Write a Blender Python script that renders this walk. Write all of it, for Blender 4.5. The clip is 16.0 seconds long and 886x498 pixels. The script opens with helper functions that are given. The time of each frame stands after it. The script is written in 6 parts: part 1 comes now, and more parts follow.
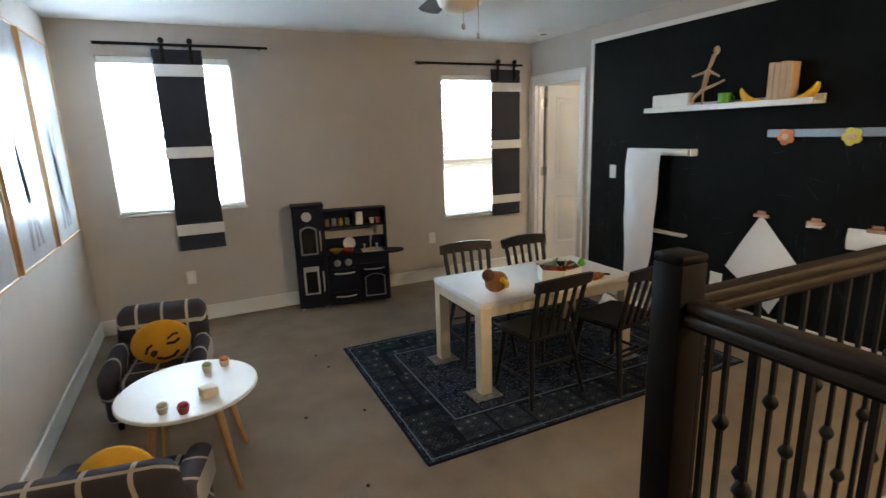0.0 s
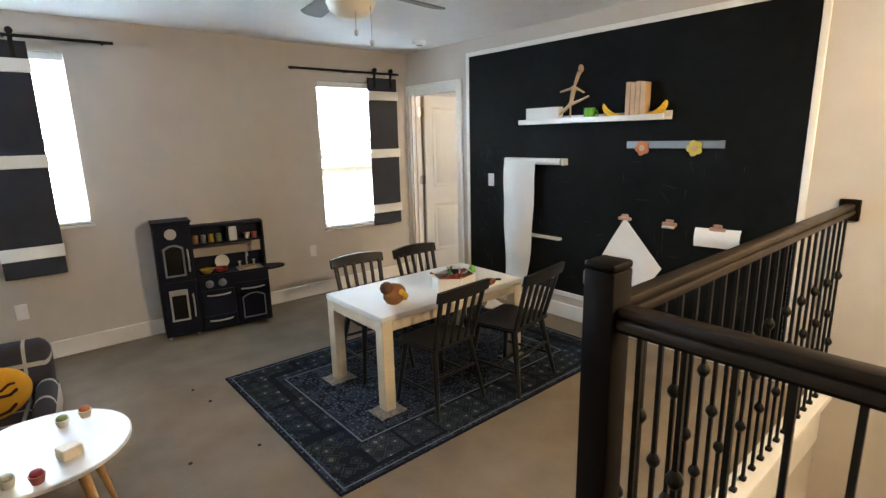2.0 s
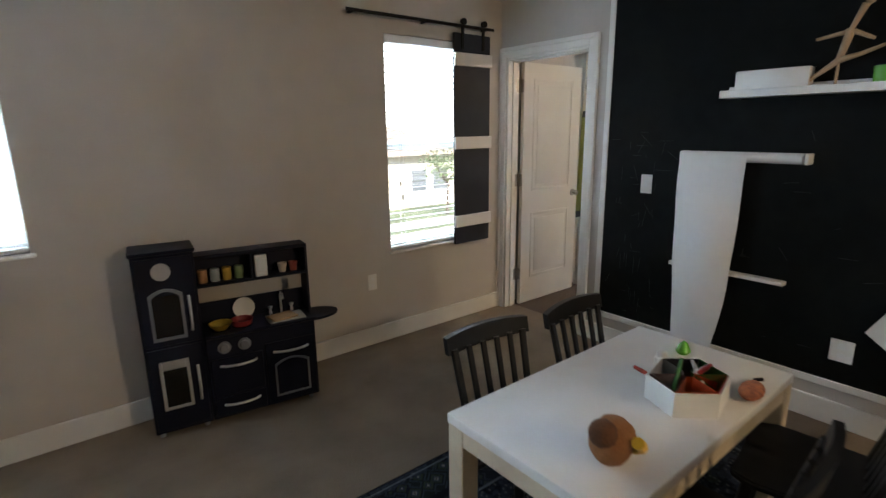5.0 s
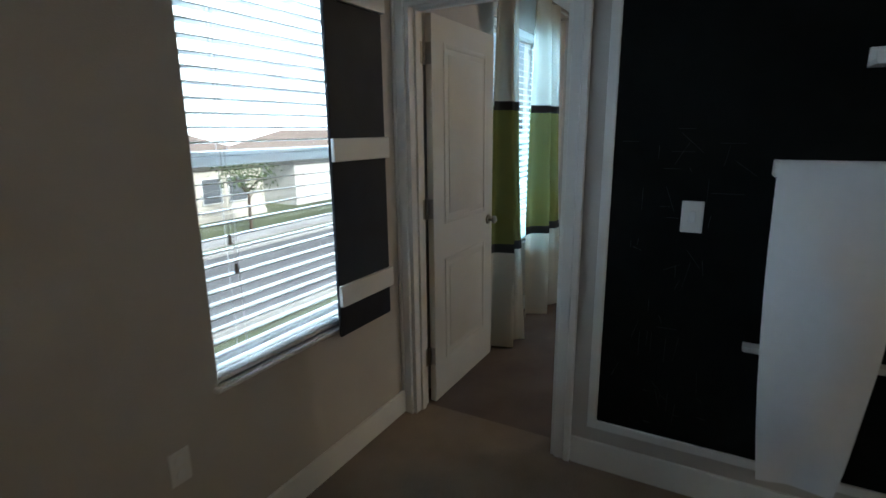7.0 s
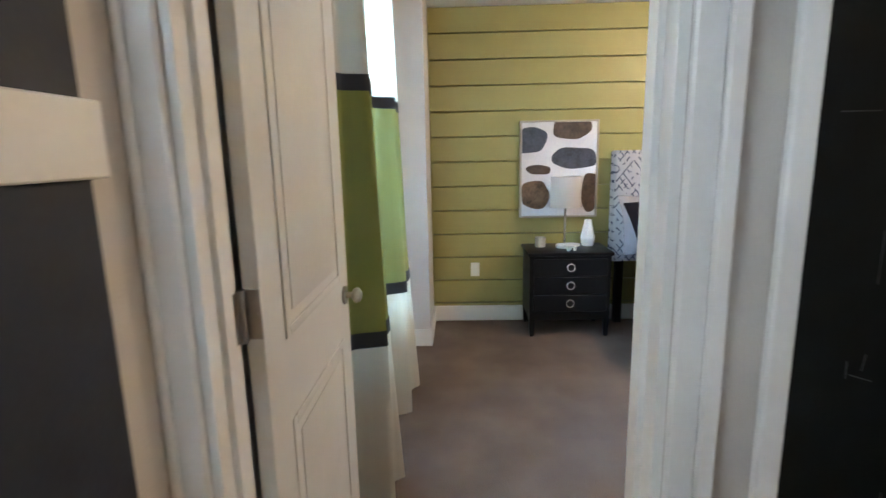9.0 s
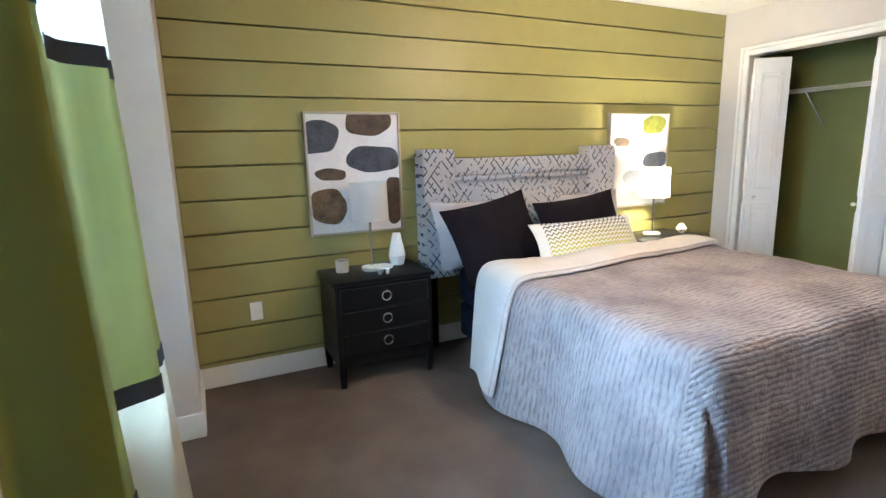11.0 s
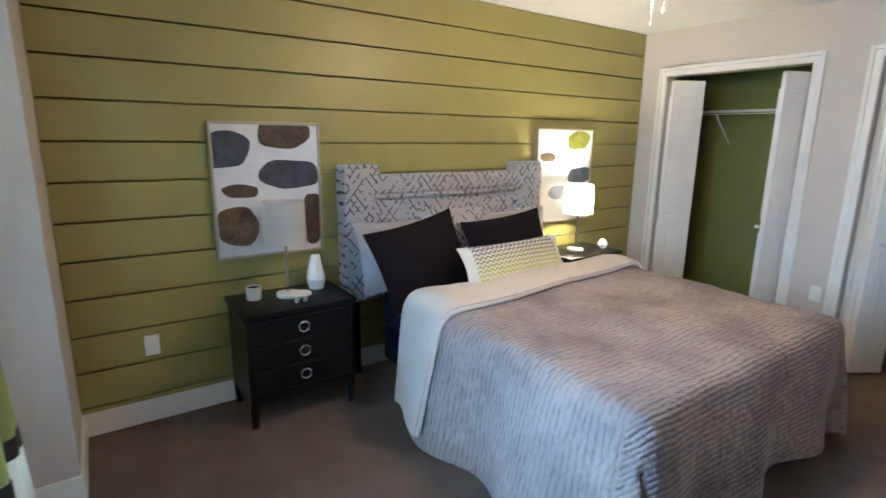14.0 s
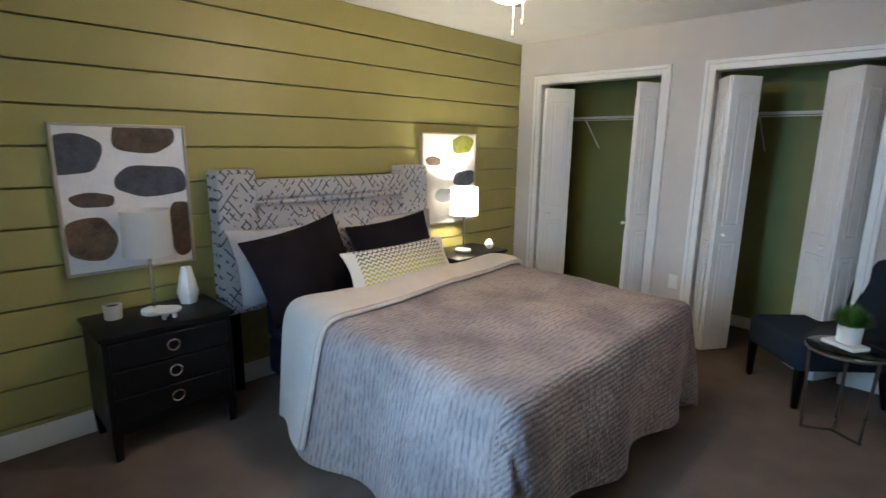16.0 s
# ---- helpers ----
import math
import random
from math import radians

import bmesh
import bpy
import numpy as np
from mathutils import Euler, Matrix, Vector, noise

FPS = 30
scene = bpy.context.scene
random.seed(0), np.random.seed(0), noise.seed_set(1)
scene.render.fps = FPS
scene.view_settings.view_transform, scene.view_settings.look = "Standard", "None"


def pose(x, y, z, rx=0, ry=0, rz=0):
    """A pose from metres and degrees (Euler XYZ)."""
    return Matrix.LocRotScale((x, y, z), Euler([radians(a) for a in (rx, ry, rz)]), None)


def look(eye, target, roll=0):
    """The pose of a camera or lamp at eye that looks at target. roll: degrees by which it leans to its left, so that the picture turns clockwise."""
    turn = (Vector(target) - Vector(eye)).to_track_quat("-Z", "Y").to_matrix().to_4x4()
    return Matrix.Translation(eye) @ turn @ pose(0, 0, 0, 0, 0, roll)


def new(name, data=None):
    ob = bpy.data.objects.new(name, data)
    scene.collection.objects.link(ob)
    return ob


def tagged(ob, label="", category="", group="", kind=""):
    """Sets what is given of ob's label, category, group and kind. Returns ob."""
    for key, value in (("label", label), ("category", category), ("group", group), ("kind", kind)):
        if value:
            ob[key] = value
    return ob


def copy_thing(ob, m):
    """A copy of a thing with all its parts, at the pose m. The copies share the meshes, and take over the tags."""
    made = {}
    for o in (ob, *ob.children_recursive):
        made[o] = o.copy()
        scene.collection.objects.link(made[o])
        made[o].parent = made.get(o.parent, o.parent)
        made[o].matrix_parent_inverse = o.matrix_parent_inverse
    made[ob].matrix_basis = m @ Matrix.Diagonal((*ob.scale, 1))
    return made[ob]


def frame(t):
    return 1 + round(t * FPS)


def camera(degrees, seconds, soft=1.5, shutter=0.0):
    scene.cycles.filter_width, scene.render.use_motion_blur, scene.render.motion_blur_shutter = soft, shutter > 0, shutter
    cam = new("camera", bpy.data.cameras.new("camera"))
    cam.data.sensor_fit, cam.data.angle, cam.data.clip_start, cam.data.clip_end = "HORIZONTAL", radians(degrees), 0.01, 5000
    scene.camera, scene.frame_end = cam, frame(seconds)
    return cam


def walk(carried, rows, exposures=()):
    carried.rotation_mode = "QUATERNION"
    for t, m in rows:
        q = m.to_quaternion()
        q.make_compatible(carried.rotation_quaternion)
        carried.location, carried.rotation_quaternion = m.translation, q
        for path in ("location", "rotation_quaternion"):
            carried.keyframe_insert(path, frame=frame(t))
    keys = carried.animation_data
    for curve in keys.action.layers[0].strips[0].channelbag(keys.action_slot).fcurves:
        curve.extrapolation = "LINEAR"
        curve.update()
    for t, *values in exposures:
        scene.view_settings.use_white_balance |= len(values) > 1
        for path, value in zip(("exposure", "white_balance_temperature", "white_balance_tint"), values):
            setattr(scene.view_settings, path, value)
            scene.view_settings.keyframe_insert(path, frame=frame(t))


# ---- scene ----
cam = camera(82.0, 16.0, soft=1.4, shutter=0.4)
PATH = [
    (0, (0.874, 1.106, 1.566), (1.707, 2.868, 1.119), -1.9),
    (0.5, (0.801, 1.163, 1.58), (1.826, 2.822, 1.133), -1.8),
    (1, (0.77, 1.21, 1.579), (1.945, 2.767, 1.136), -1.6),
    (1.5, (0.797, 1.219, 1.574), (2.047, 2.718, 1.138), -1.6),
    (2, (0.774, 1.254, 1.58), (2.039, 2.743, 1.148), -1.3),
    (2.5, (0.728, 1.348, 1.572), (1.92, 2.892, 1.132), -0.9),
    (3, (0.794, 1.565, 1.574), (1.818, 3.223, 1.124), -0.7),
    (5.5, (1.436, 3.434, 1.485), (2.752, 4.869, 1.029), -0.2),
    (6, (1.633, 3.897, 1.453), (3.067, 5.217, 1.002), 0.3),
    (6.5, (1.932, 4.253, 1.47), (3.512, 5.387, 1.003), -0.4),
    (7, (2.239, 4.584, 1.488), (3.94, 5.533, 1.033), -0.6),
    (7.5, (2.517, 4.838, 1.404), (4.316, 5.618, 1.015), -0.3),
    (8, (2.851, 5.177, 1.405), (4.754, 5.662, 1.029), -0.1),
    (8.5, (3.176, 5.383, 1.406), (5.117, 5.687, 1.031), -0.2),
    (9, (3.543, 5.502, 1.392), (5.507, 5.565, 1.02), -1.2),
    (9.5, (3.845, 5.589, 1.394), (5.796, 5.363, 1.021), -1.8),
    (10, (4.098, 5.626, 1.346), (5.993, 5.091, 0.997), -2.1),
    (12.5, (4.651, 5.599, 1.475), (6.363, 4.647, 1.07), -0.4),
    (13, (4.642, 5.562, 1.512), (6.373, 4.651, 1.094), 0.1),
    (13.5, (4.632, 5.559, 1.533), (6.348, 4.618, 1.119), 0.3),
    (14, (4.657, 5.54, 1.553), (6.266, 4.434, 1.123), 0.8),
    (14.5, (4.667, 5.475, 1.523), (6.137, 4.185, 1.102), 0.5),
    (15, (4.652, 5.411, 1.509), (5.987, 3.978, 1.1), 0.3),
    (15.5, (4.645, 5.412, 1.506), (5.922, 3.927, 1.101), 0.5),
    (16, (4.581, 5.45, 1.548), (5.954, 4.054, 1.141), 0.8),
]
walk(cam, [(t, look(eye, target, roll)) for t, eye, target, roll in PATH],
     exposures=[(0.0, 1.9, 6300, 8), (1.5, 2.45, 6300, 8), (2.5, 2.5, 6250, 7), (3.0, 2.05, 6150, 7), (5.5, 1.55, 6200, 9), (6.0, 1.42, 6150, 8), (6.5, 0.74, 5800, 5), (7.0, 0.33, 5650, 3), (8.0, 0.82, 5950, 6), (8.5, 1.42, 6150, 8),
                (9.0, 1.95, 6250, 10), (9.5, 1.9, 6100, 8), (10.0, 1.92, 6250, 9), (12.5, 1.45, 6020, 8), (14.5, 1.14, 6150, 8), (16.0, 0.86, 6150, 8)])

# ---- light ----
world = bpy.data.worlds.new("world")
scene.world = world
world.use_nodes = True
wn = world.node_tree
sky = wn.nodes.new("ShaderNodeTexSky")
sky.sky_type = "NISHITA"
sky.sun_disc = False
sky.sun_elevation, sky.sun_rotation = radians(48), radians(200)
sky.dust_density = 3.0
wn.links.new(sky.outputs["Color"], wn.nodes["Background"].inputs["Color"])
wn.nodes["Background"].inputs["Strength"].default_value = 0.15
sun = new("sun", bpy.data.lights.new("sun", "SUN"))
sun.data.energy, sun.data.angle, sun.data.color = 5.0, radians(0.5), (1.0, 0.95, 0.88)
sun.matrix_world = look((-3, -12, 16), (3, 10, -3))


def lamp(name, at, watts, colour, radius):
    ob = new(name, bpy.data.lights.new(name, "POINT"))
    ob.data.energy, ob.data.color, ob.data.shadow_soft_size = watts, colour, radius
    ob.location = at
    return ob


def window_sky(name, at, target, w, h, watts, colour=(0.66, 0.84, 1.0), spread=180):
    ob = new(name, bpy.data.lights.new(name, "AREA"))
    ob.data.shape, ob.data.size, ob.data.size_y = "RECTANGLE", w, h
    ob.data.energy, ob.data.color, ob.data.spread = watts, colour, radians(spread)
    ob.matrix_world = look(at, target)
    return ob


lamp("stair_lamp", (3.2, 0.3, 2.2), 33, (1.0, 0.72, 0.42), 0.09)
lamp("bedside_lamp_bulb", (7.42, 2.32, 1.1), 25.0, (1.0, 0.86, 0.62), 0.035)
lamp("bedroom_fan_bulb", (6.1, 3.5, 2.2), 32, (1.0, 0.74, 0.50), 0.05)

window_sky("window_sky_west", (0.755, 6.045, 1.6), (0.755, 3.0, 1.3), 0.86, 1.12, 36)
window_sky("window_sky_north", (3.67, 7.0, 3.0), (2.6, 3.2, 0.3), 1.8, 1.2, 145)
window_sky("window_sky_bedroom", (5.95, 6.065, 1.42), (5.95, 3.0, 1.1), 0.9, 1.5, 40, (0.36, 0.66, 1.0), 120)

# ---- materials ----


def mat(name, col, rough=0.5, metal=0.0, var=0.1, scale=6.0, fine=90.0, bump=0.08, spec=0.5, coat=0.0, col2=None):
    """A surface with blotches at one scale and grain at another."""
    m = bpy.data.materials.new(name)
    m.use_nodes = True
    n, l = m.node_tree.nodes, m.node_tree.links
    b = n["Principled BSDF"]
    tc = n.new("ShaderNodeTexCoord")
    big, small = n.new("ShaderNodeTexNoise"), n.new("ShaderNodeTexNoise")
    big.inputs["Scale"].default_value, small.inputs["Scale"].default_value = scale, fine
    big.inputs["Detail"].default_value, small.inputs["Detail"].default_value = 6, 3
    for q in (big, small):
        l.new(tc.outputs["Object"], q.inputs["Vector"])
    mix = n.new("ShaderNodeMix")
    mix.data_type = "RGBA"
    c2 = col2 or tuple(c * (1 - 2.2 * var) for c in col)
    mix.inputs["A"].default_value, mix.inputs["B"].default_value = (*col, 1), (*c2, 1)
    ramp = n.new("ShaderNodeMapRange")
    ramp.inputs["From Min"].default_value, ramp.inputs["From Max"].default_value = 0.35, 0.75
    add = n.new("ShaderNodeMath")
    add.operation = "MULTIPLY_ADD"
    add.inputs[1].default_value, add.inputs[2].default_value = 0.35, 0.0
    l.new(small.outputs["Fac"], add.inputs[0])
    add2 = n.new("ShaderNodeMath")
    add2.operation = "MULTIPLY_ADD"
    add2.inputs[1].default_value = 0.65
    l.new(big.outputs["Fac"], add2.inputs[0])
    l.new(add.outputs[0], add2.inputs[2])
    l.new(add2.outputs[0], ramp.inputs["Value"])
    l.new(ramp.outputs["Result"], mix.inputs["Factor"])
    l.new(mix.outputs["Result"], b.inputs["Base Color"])
    rr = n.new("ShaderNodeMapRange")
    rr.inputs["To Min"].default_value, rr.inputs["To Max"].default_value = max(0.03, rough - 0.08), min(1, rough + 0.1)
    l.new(big.outputs["Fac"], rr.inputs["Value"])
    l.new(rr.outputs["Result"], b.inputs["Roughness"])
    b.inputs["Metallic"].default_value = metal
    b.inputs["Specular IOR Level"].default_value = spec
    b.inputs["Coat Weight"].default_value = coat
    if bump:
        bp = n.new("ShaderNodeBump")
        bp.inputs["Strength"].default_value, bp.inputs["Distance"].default_value = bump, 0.01
        l.new(small.outputs["Fac"], bp.inputs["Height"])
        l.new(bp.outputs["Normal"], b.inputs["Normal"])
    return m


M_WALL = mat("wall_paint", (0.55, 0.51, 0.465), 0.75, var=0.03, fine=160, bump=0.15)
M_WALL_B = mat("bedroom_wall_paint", (0.60, 0.56, 0.52), 0.75, var=0.03, fine=160, bump=0.15)
M_CEIL = mat("ceiling_paint", (0.78, 0.78, 0.77), 0.9, var=0.03, fine=130, bump=0.35)
M_TRIM = mat("white_trim", (0.80, 0.79, 0.76), 0.35, var=0.03, bump=0.02)
M_DOOR = mat("door_paint", (0.76, 0.73, 0.66), 0.4, var=0.03, bump=0.03)
M_CARPET = mat("grey_brown_carpet", (0.33, 0.265, 0.20), 0.95, var=0.19, scale=3.2, fine=170, bump=1.0, spec=0.1)
M_CARPET_B = mat("brown_carpet", (0.20, 0.152, 0.124), 0.95, var=0.19, scale=3.6, fine=170, bump=1.0, spec=0.1)
M_BOARD = mat("chalkboard", (0.0030, 0.0036, 0.0036), 0.6, var=0.0, scale=2.5, fine=14, bump=0.04, col2=(0.009, 0.0105, 0.0105), spec=0.09)
M_BLACKWOOD = mat("espresso_wood", (0.007, 0.0045, 0.0035), 0.5, var=0.2, scale=5, fine=40, bump=0.05, spec=0.10)
M_RAILTOP = mat("worn_rail_wood", (0.024, 0.015, 0.009), 0.42, var=0.2, scale=5, fine=40, bump=0.05, spec=0.3)
M_IRON = mat("black_iron", (0.012, 0.011, 0.010), 0.45, metal=0.6, var=0.1, bump=0.1)
M_NAVY = mat("navy_paint", (0.0065, 0.0085, 0.021), 0.5, var=0.12, bump=0.03, spec=0.2)
M_PANEL = mat("charcoal_paint", (0.022, 0.025, 0.035), 0.6, var=0.12, bump=0.06, spec=0.3)
M_WHITE = mat("white_lacquer", (0.82, 0.82, 0.80), 0.3, var=0.03, bump=0.01)
M_CREAM = mat("cream_wood", (0.72, 0.62, 0.46), 0.45, var=0.08, fine=30, bump=0.04)
M_TABLETOP = mat("white_table_top", (0.80, 0.79, 0.77), 0.42, var=0.04, bump=0.01)
M_CHAIR = mat("black_chair_paint", (0.008, 0.008, 0.009), 0.4, var=0.1, bump=0.03, spec=0.35)
M_OAK = mat("oak_leg", (0.52, 0.30, 0.12), 0.45, var=0.15, fine=40, bump=0.05)
M_STEEL = mat("brushed_nickel", (0.45, 0.42, 0.38), 0.35, metal=1.0, var=0.08, bump=0.02)
M_CHROME = mat("chrome", (0.75, 0.75, 0.75), 0.15, metal=1.0, var=0.03, bump=0.0)
M_GREEN = mat("olive_green_paint", (0.315, 0.285, 0.098), 0.42, var=0.04, fine=60, bump=0.05)
M_GREEN_C = mat("closet_green_paint", (0.22, 0.235, 0.07), 0.6, var=0.05, fine=120, bump=0.1)
M_SLAT = mat("blind_slat", (0.83, 0.83, 0.82), 0.45, var=0.02, bump=0.0)
M_PLATE = mat("switch_plate", (0.82, 0.81, 0.78), 0.35, var=0.02, bump=0.0)
M_NIGHT = mat("black_nightstand", (0.006, 0.0055, 0.006), 0.35, var=0.12, fine=50, bump=0.04, spec=0.2)
M_BLACKCLOTH = mat("black_pillow_cloth", (0.010, 0.008, 0.011), 0.9, var=0.15, scale=9, fine=240, bump=0.3, spec=0.1)
M_NAVYCLOTH = mat("navy_sheet", (0.010, 0.013, 0.03), 0.9, var=0.2, scale=7, fine=240, bump=0.3, spec=0.1)
M_SHEET = mat("white_duvet_cloth", (0.66, 0.61, 0.57), 0.9, var=0.05, scale=7, fine=260, bump=0.25)
M_LIGHTPILLOW = mat("pale_pillow_cloth", (0.40, 0.375, 0.39), 0.9, var=0.1, scale=9, fine=220, bump=0.3)
M_CHAIRBLUE = mat("navy_upholstery", (0.020, 0.028, 0.042), 0.95, var=0.15, scale=9, fine=260, bump=0.4, spec=0.1)
M_PAPER = mat("white_paper", (0.80, 0.80, 0.80), 0.6, var=0.03, scale=3, fine=30, bump=0.03)
M_COPPER = mat("copper_clip", (0.66, 0.38, 0.26), 0.35, metal=0.7, var=0.06, bump=0.0)
M_GLASS = bpy.data.materials.new("clear_glass")
M_GLASS.use_nodes = True
_g = M_GLASS.node_tree.nodes["Principled BSDF"]
_g.inputs["Transmission Weight"].default_value, _g.inputs["Roughness"].default_value, _g.inputs["IOR"].default_value = 1.0, 0.02, 1.3
_g.inputs["Base Color"].default_value = (0.97, 0.99, 0.98, 1)

# ---- mesh helpers ----


def box(bm, a, b, bevel=0.0, seg=1):
    """A box between two corners, its edges rounded off."""
    lo, hi = [min(p, q) for p, q in zip(a, b)], [max(p, q) for p, q in zip(a, b)]
    m = Matrix.LocRotScale([(p + q) / 2 for p, q in zip(lo, hi)], None, [q - p for p, q in zip(lo, hi)])
    vs = bmesh.ops.create_cube(bm, size=1.0, matrix=m)["verts"]
    if bevel:
        es = list({e for v in vs for e in v.link_edges})
        bmesh.ops.bevel(bm, geom=es, offset=bevel, segments=seg, profile=0.5, affect="EDGES", clamp_overlap=True)
    return bm


def boxes(*specs, bevel=0.0, seg=1):
    bm = bmesh.new()
    for a, b in specs:
        box(bm, a, b, bevel, seg)
    return bm


def rod(bm, p, q, r, r2=None, seg=12):
    """A round bar from p to q, with radius r at p and r2 at q."""
    p, q = Vector(p), Vector(q)
    d = q - p
    m = Matrix.Translation((p + q) / 2) @ d.to_track_quat("Z", "Y").to_matrix().to_4x4()
    bmesh.ops.create_cone(bm, cap_ends=True, segments=seg, radius1=r, radius2=r if r2 is None else r2, depth=d.length, matrix=m)
    return bm


def tube(bm, pts, r, seg=8):
    for p, q in zip(pts, pts[1:]):
        rod(bm, p, q, r, seg=seg)
    for p in pts[1:-1]:
        bmesh.ops.create_uvsphere(bm, u_segments=seg, v_segments=max(4, seg // 2), radius=r * 1.01, matrix=Matrix.Translation(p))
    return bm


def lathe(bm, profile, at=(0, 0, 0), seg=24):
    """A turned solid from (radius, height) pairs, bottom to top."""
    rings = []
    for r, z in profile:
        rings.append([bm.verts.new((at[0] + r * math.cos(2 * math.pi * k / seg), at[1] + r * math.sin(2 * math.pi * k / seg), at[2] + z)) for k in range(seg)])
    for lo, hi in zip(rings, rings[1:]):
        for k in range(seg):
            bm.faces.new((lo[k], lo[(k + 1) % seg], hi[(k + 1) % seg], hi[k]))
    bm.faces.new(list(reversed(rings[0])))
    bm.faces.new(rings[-1])
    return bm


def sheet(bm, nu, nv, f, thick=0.0):
    """A cloth-like surface f(u, v) -> point, u and v from 0 to 1, with thickness."""
    vs = [[bm.verts.new(f(i / nu, j / nv)) for j in range(nv + 1)] for i in range(nu + 1)]
    for i in range(nu):
        for j in range(nv):
            bm.faces.new((vs[i][j], vs[i + 1][j], vs[i + 1][j + 1], vs[i][j + 1]))
    if thick:
        bm.normal_update()
        ws = [[bm.verts.new(p.co - p.normal * thick) for p in row] for row in vs]
        for i in range(nu):
            for j in range(nv):
                bm.faces.new((ws[i][j + 1], ws[i + 1][j + 1], ws[i + 1][j], ws[i][j]))
        rim = [(i, 0) for i in range(nu)] + [(nu, j) for j in range(nv)] + [(i, nv) for i in range(nu, 0, -1)] + [(0, j) for j in range(nv, 0, -1)]
        for (i, j), (k, m) in zip(rim, rim[1:] + rim[:1]):
            bm.faces.new((vs[i][j], ws[i][j], ws[k][m], vs[k][m]))
    return bm


def slab(bm, outline, z0, z1):
    """A plate from an outline in x, y, between two heights."""
    lo, hi = [bm.verts.new((x, y, z0)) for x, y in outline], [bm.verts.new((x, y, z1)) for x, y in outline]
    n = len(outline)
    for k in range(n):
        bm.faces.new((lo[k], lo[(k + 1) % n], hi[(k + 1) % n], hi[k]))
    bm.faces.new(list(reversed(lo)))
    bm.faces.new(hi)
    return bm


def to_mesh(name, bm, material, smooth=None):
    bmesh.ops.recalc_face_normals(bm, faces=bm.faces[:])
    me = bpy.data.meshes.new(name)
    if smooth is not None:
        for fc in bm.faces:
            fc.smooth = True
        for e in bm.edges:
            if len(e.link_faces) == 2 and e.calc_face_angle(0) > radians(smooth):
                e.smooth = False
    bm.to_mesh(me)
    bm.free()
    me.materials.append(material)
    return me


def part(name, bm, material, parent, label="", smooth=40, m=None):
    ob = new(name, to_mesh(name, bm, material, smooth))
    ob.parent = parent
    if m is not None:
        ob.matrix_basis = m
    return tagged(ob, label)


def again(ob, m):
    """Another piece on the same mesh, at the pose m."""
    o = new(ob.name.split(".")[0], ob.data)
    o.parent, o.matrix_basis = ob.parent, m
    return o


def thing(name, m, label, category, group="", kind=""):
    ob = new(name)
    ob.empty_display_size = 0.1
    ob.matrix_basis = m
    return tagged(ob, label, category, group, kind)


def single(name, bm, material, label, category, m=None, group="", kind="", smooth=40):
    ob = new(name, to_mesh(name, bm, material, smooth))
    if m is not None:
        ob.matrix_basis = m
    return tagged(ob, label, category, group, kind)


def structure(name, bm, material, label="", category="wall", smooth=None):
    return tagged(new(name, to_mesh(name, bm, material, smooth)), label, category, "", "structure")


def holed(bm, lo, hi, axis, holes):
    """A wall box with rectangular openings: axis is the one it runs along (0 or 1); holes are (a0, a1, z0, z1)."""
    cuts = sorted({lo[axis], hi[axis], *[h[0] for h in holes], *[h[1] for h in holes]})
    for a, b in zip(cuts, cuts[1:]):
        zs, mid = [(lo[2], hi[2])], (a + b) / 2
        for h in holes:
            if h[0] < mid < h[1]:
                zs = [(lo[2], h[2]), (h[3], hi[2])]
        for z0, z1 in zs:
            if z1 - z0 > 1e-4:
                p, q = [lo[0], lo[1], z0], [hi[0], hi[1], z1]
                p[axis], q[axis] = a, b
                box(bm, p, q)
    bmesh.ops.remove_doubles(bm, verts=bm.verts[:], dist=1e-5)
    return bm


# ---- structure ----
H = 2.47
XB = 4.33
structure("floor_loft", slab(bmesh.new(), [(0, -2.6), (1.87, -2.6), (1.87, 1.93), (XB + 0.12, 1.93), (XB + 0.12, 6.06), (0, 6.06)], -0.3, 0.0), M_CARPET, "grey-brown cut-pile carpet of the loft", "floor")
structure("floor_bedroom", boxes(((XB + 0.12, 0.5, -0.3), (7.8, 6.06, 0.0))), M_CARPET_B, "brown cut-pile carpet of the bedroom", "floor")
structure("floor_stairwell", boxes(((1.8, -2.6, -2.9), (XB, 1.93, -2.8))), M_CARPET, "carpet at the foot of the stairwell", "floor")
structure("ceiling_loft", boxes(((-0.1, -2.7, H), (XB + 0.06, 6.13, H + 0.15))), M_CEIL, "white textured ceiling", "ceiling")
structure("ceiling_bedroom", boxes(((XB + 0.06, 0.5, H), (7.9, 6.13, H + 0.15))), M_CEIL, "white textured ceiling", "ceiling")
structure("wall_west", boxes(((-0.15, -2.7, -0.3), (0.0, 6.13, H))), M_WALL, "beige painted wall hung with canvases")
W1 = (0.28, 1.23, 0.99, 2.22)
W2 = (3.23, 4.11, 0.665, 2.14)
W3 = (5.48, 6.42, 0.6, 2.2)
structure("wall_north_west", holed(bmesh.new(), (0.0, 5.93, 0), (2.5, 6.13, H), 0, [W1]), M_WALL, "beige painted wall with a window")
structure("wall_north", holed(bmesh.new(), (2.5, 6.0, 0), (XB, 6.13, H), 0, [W2]), M_WALL, "beige painted wall with a window")
structure("wall_north_bedroom", holed(bmesh.new(), (XB + 0.12, 6.0, 0), (7.9, 6.13, H), 0, [W3]), M_WALL_B, "pale painted wall with a window")
structure("wall_pier", boxes(((7.09, 5.72, 0), (7.70, 6.0, H))), M_WALL_B, "pale painted wall pier")
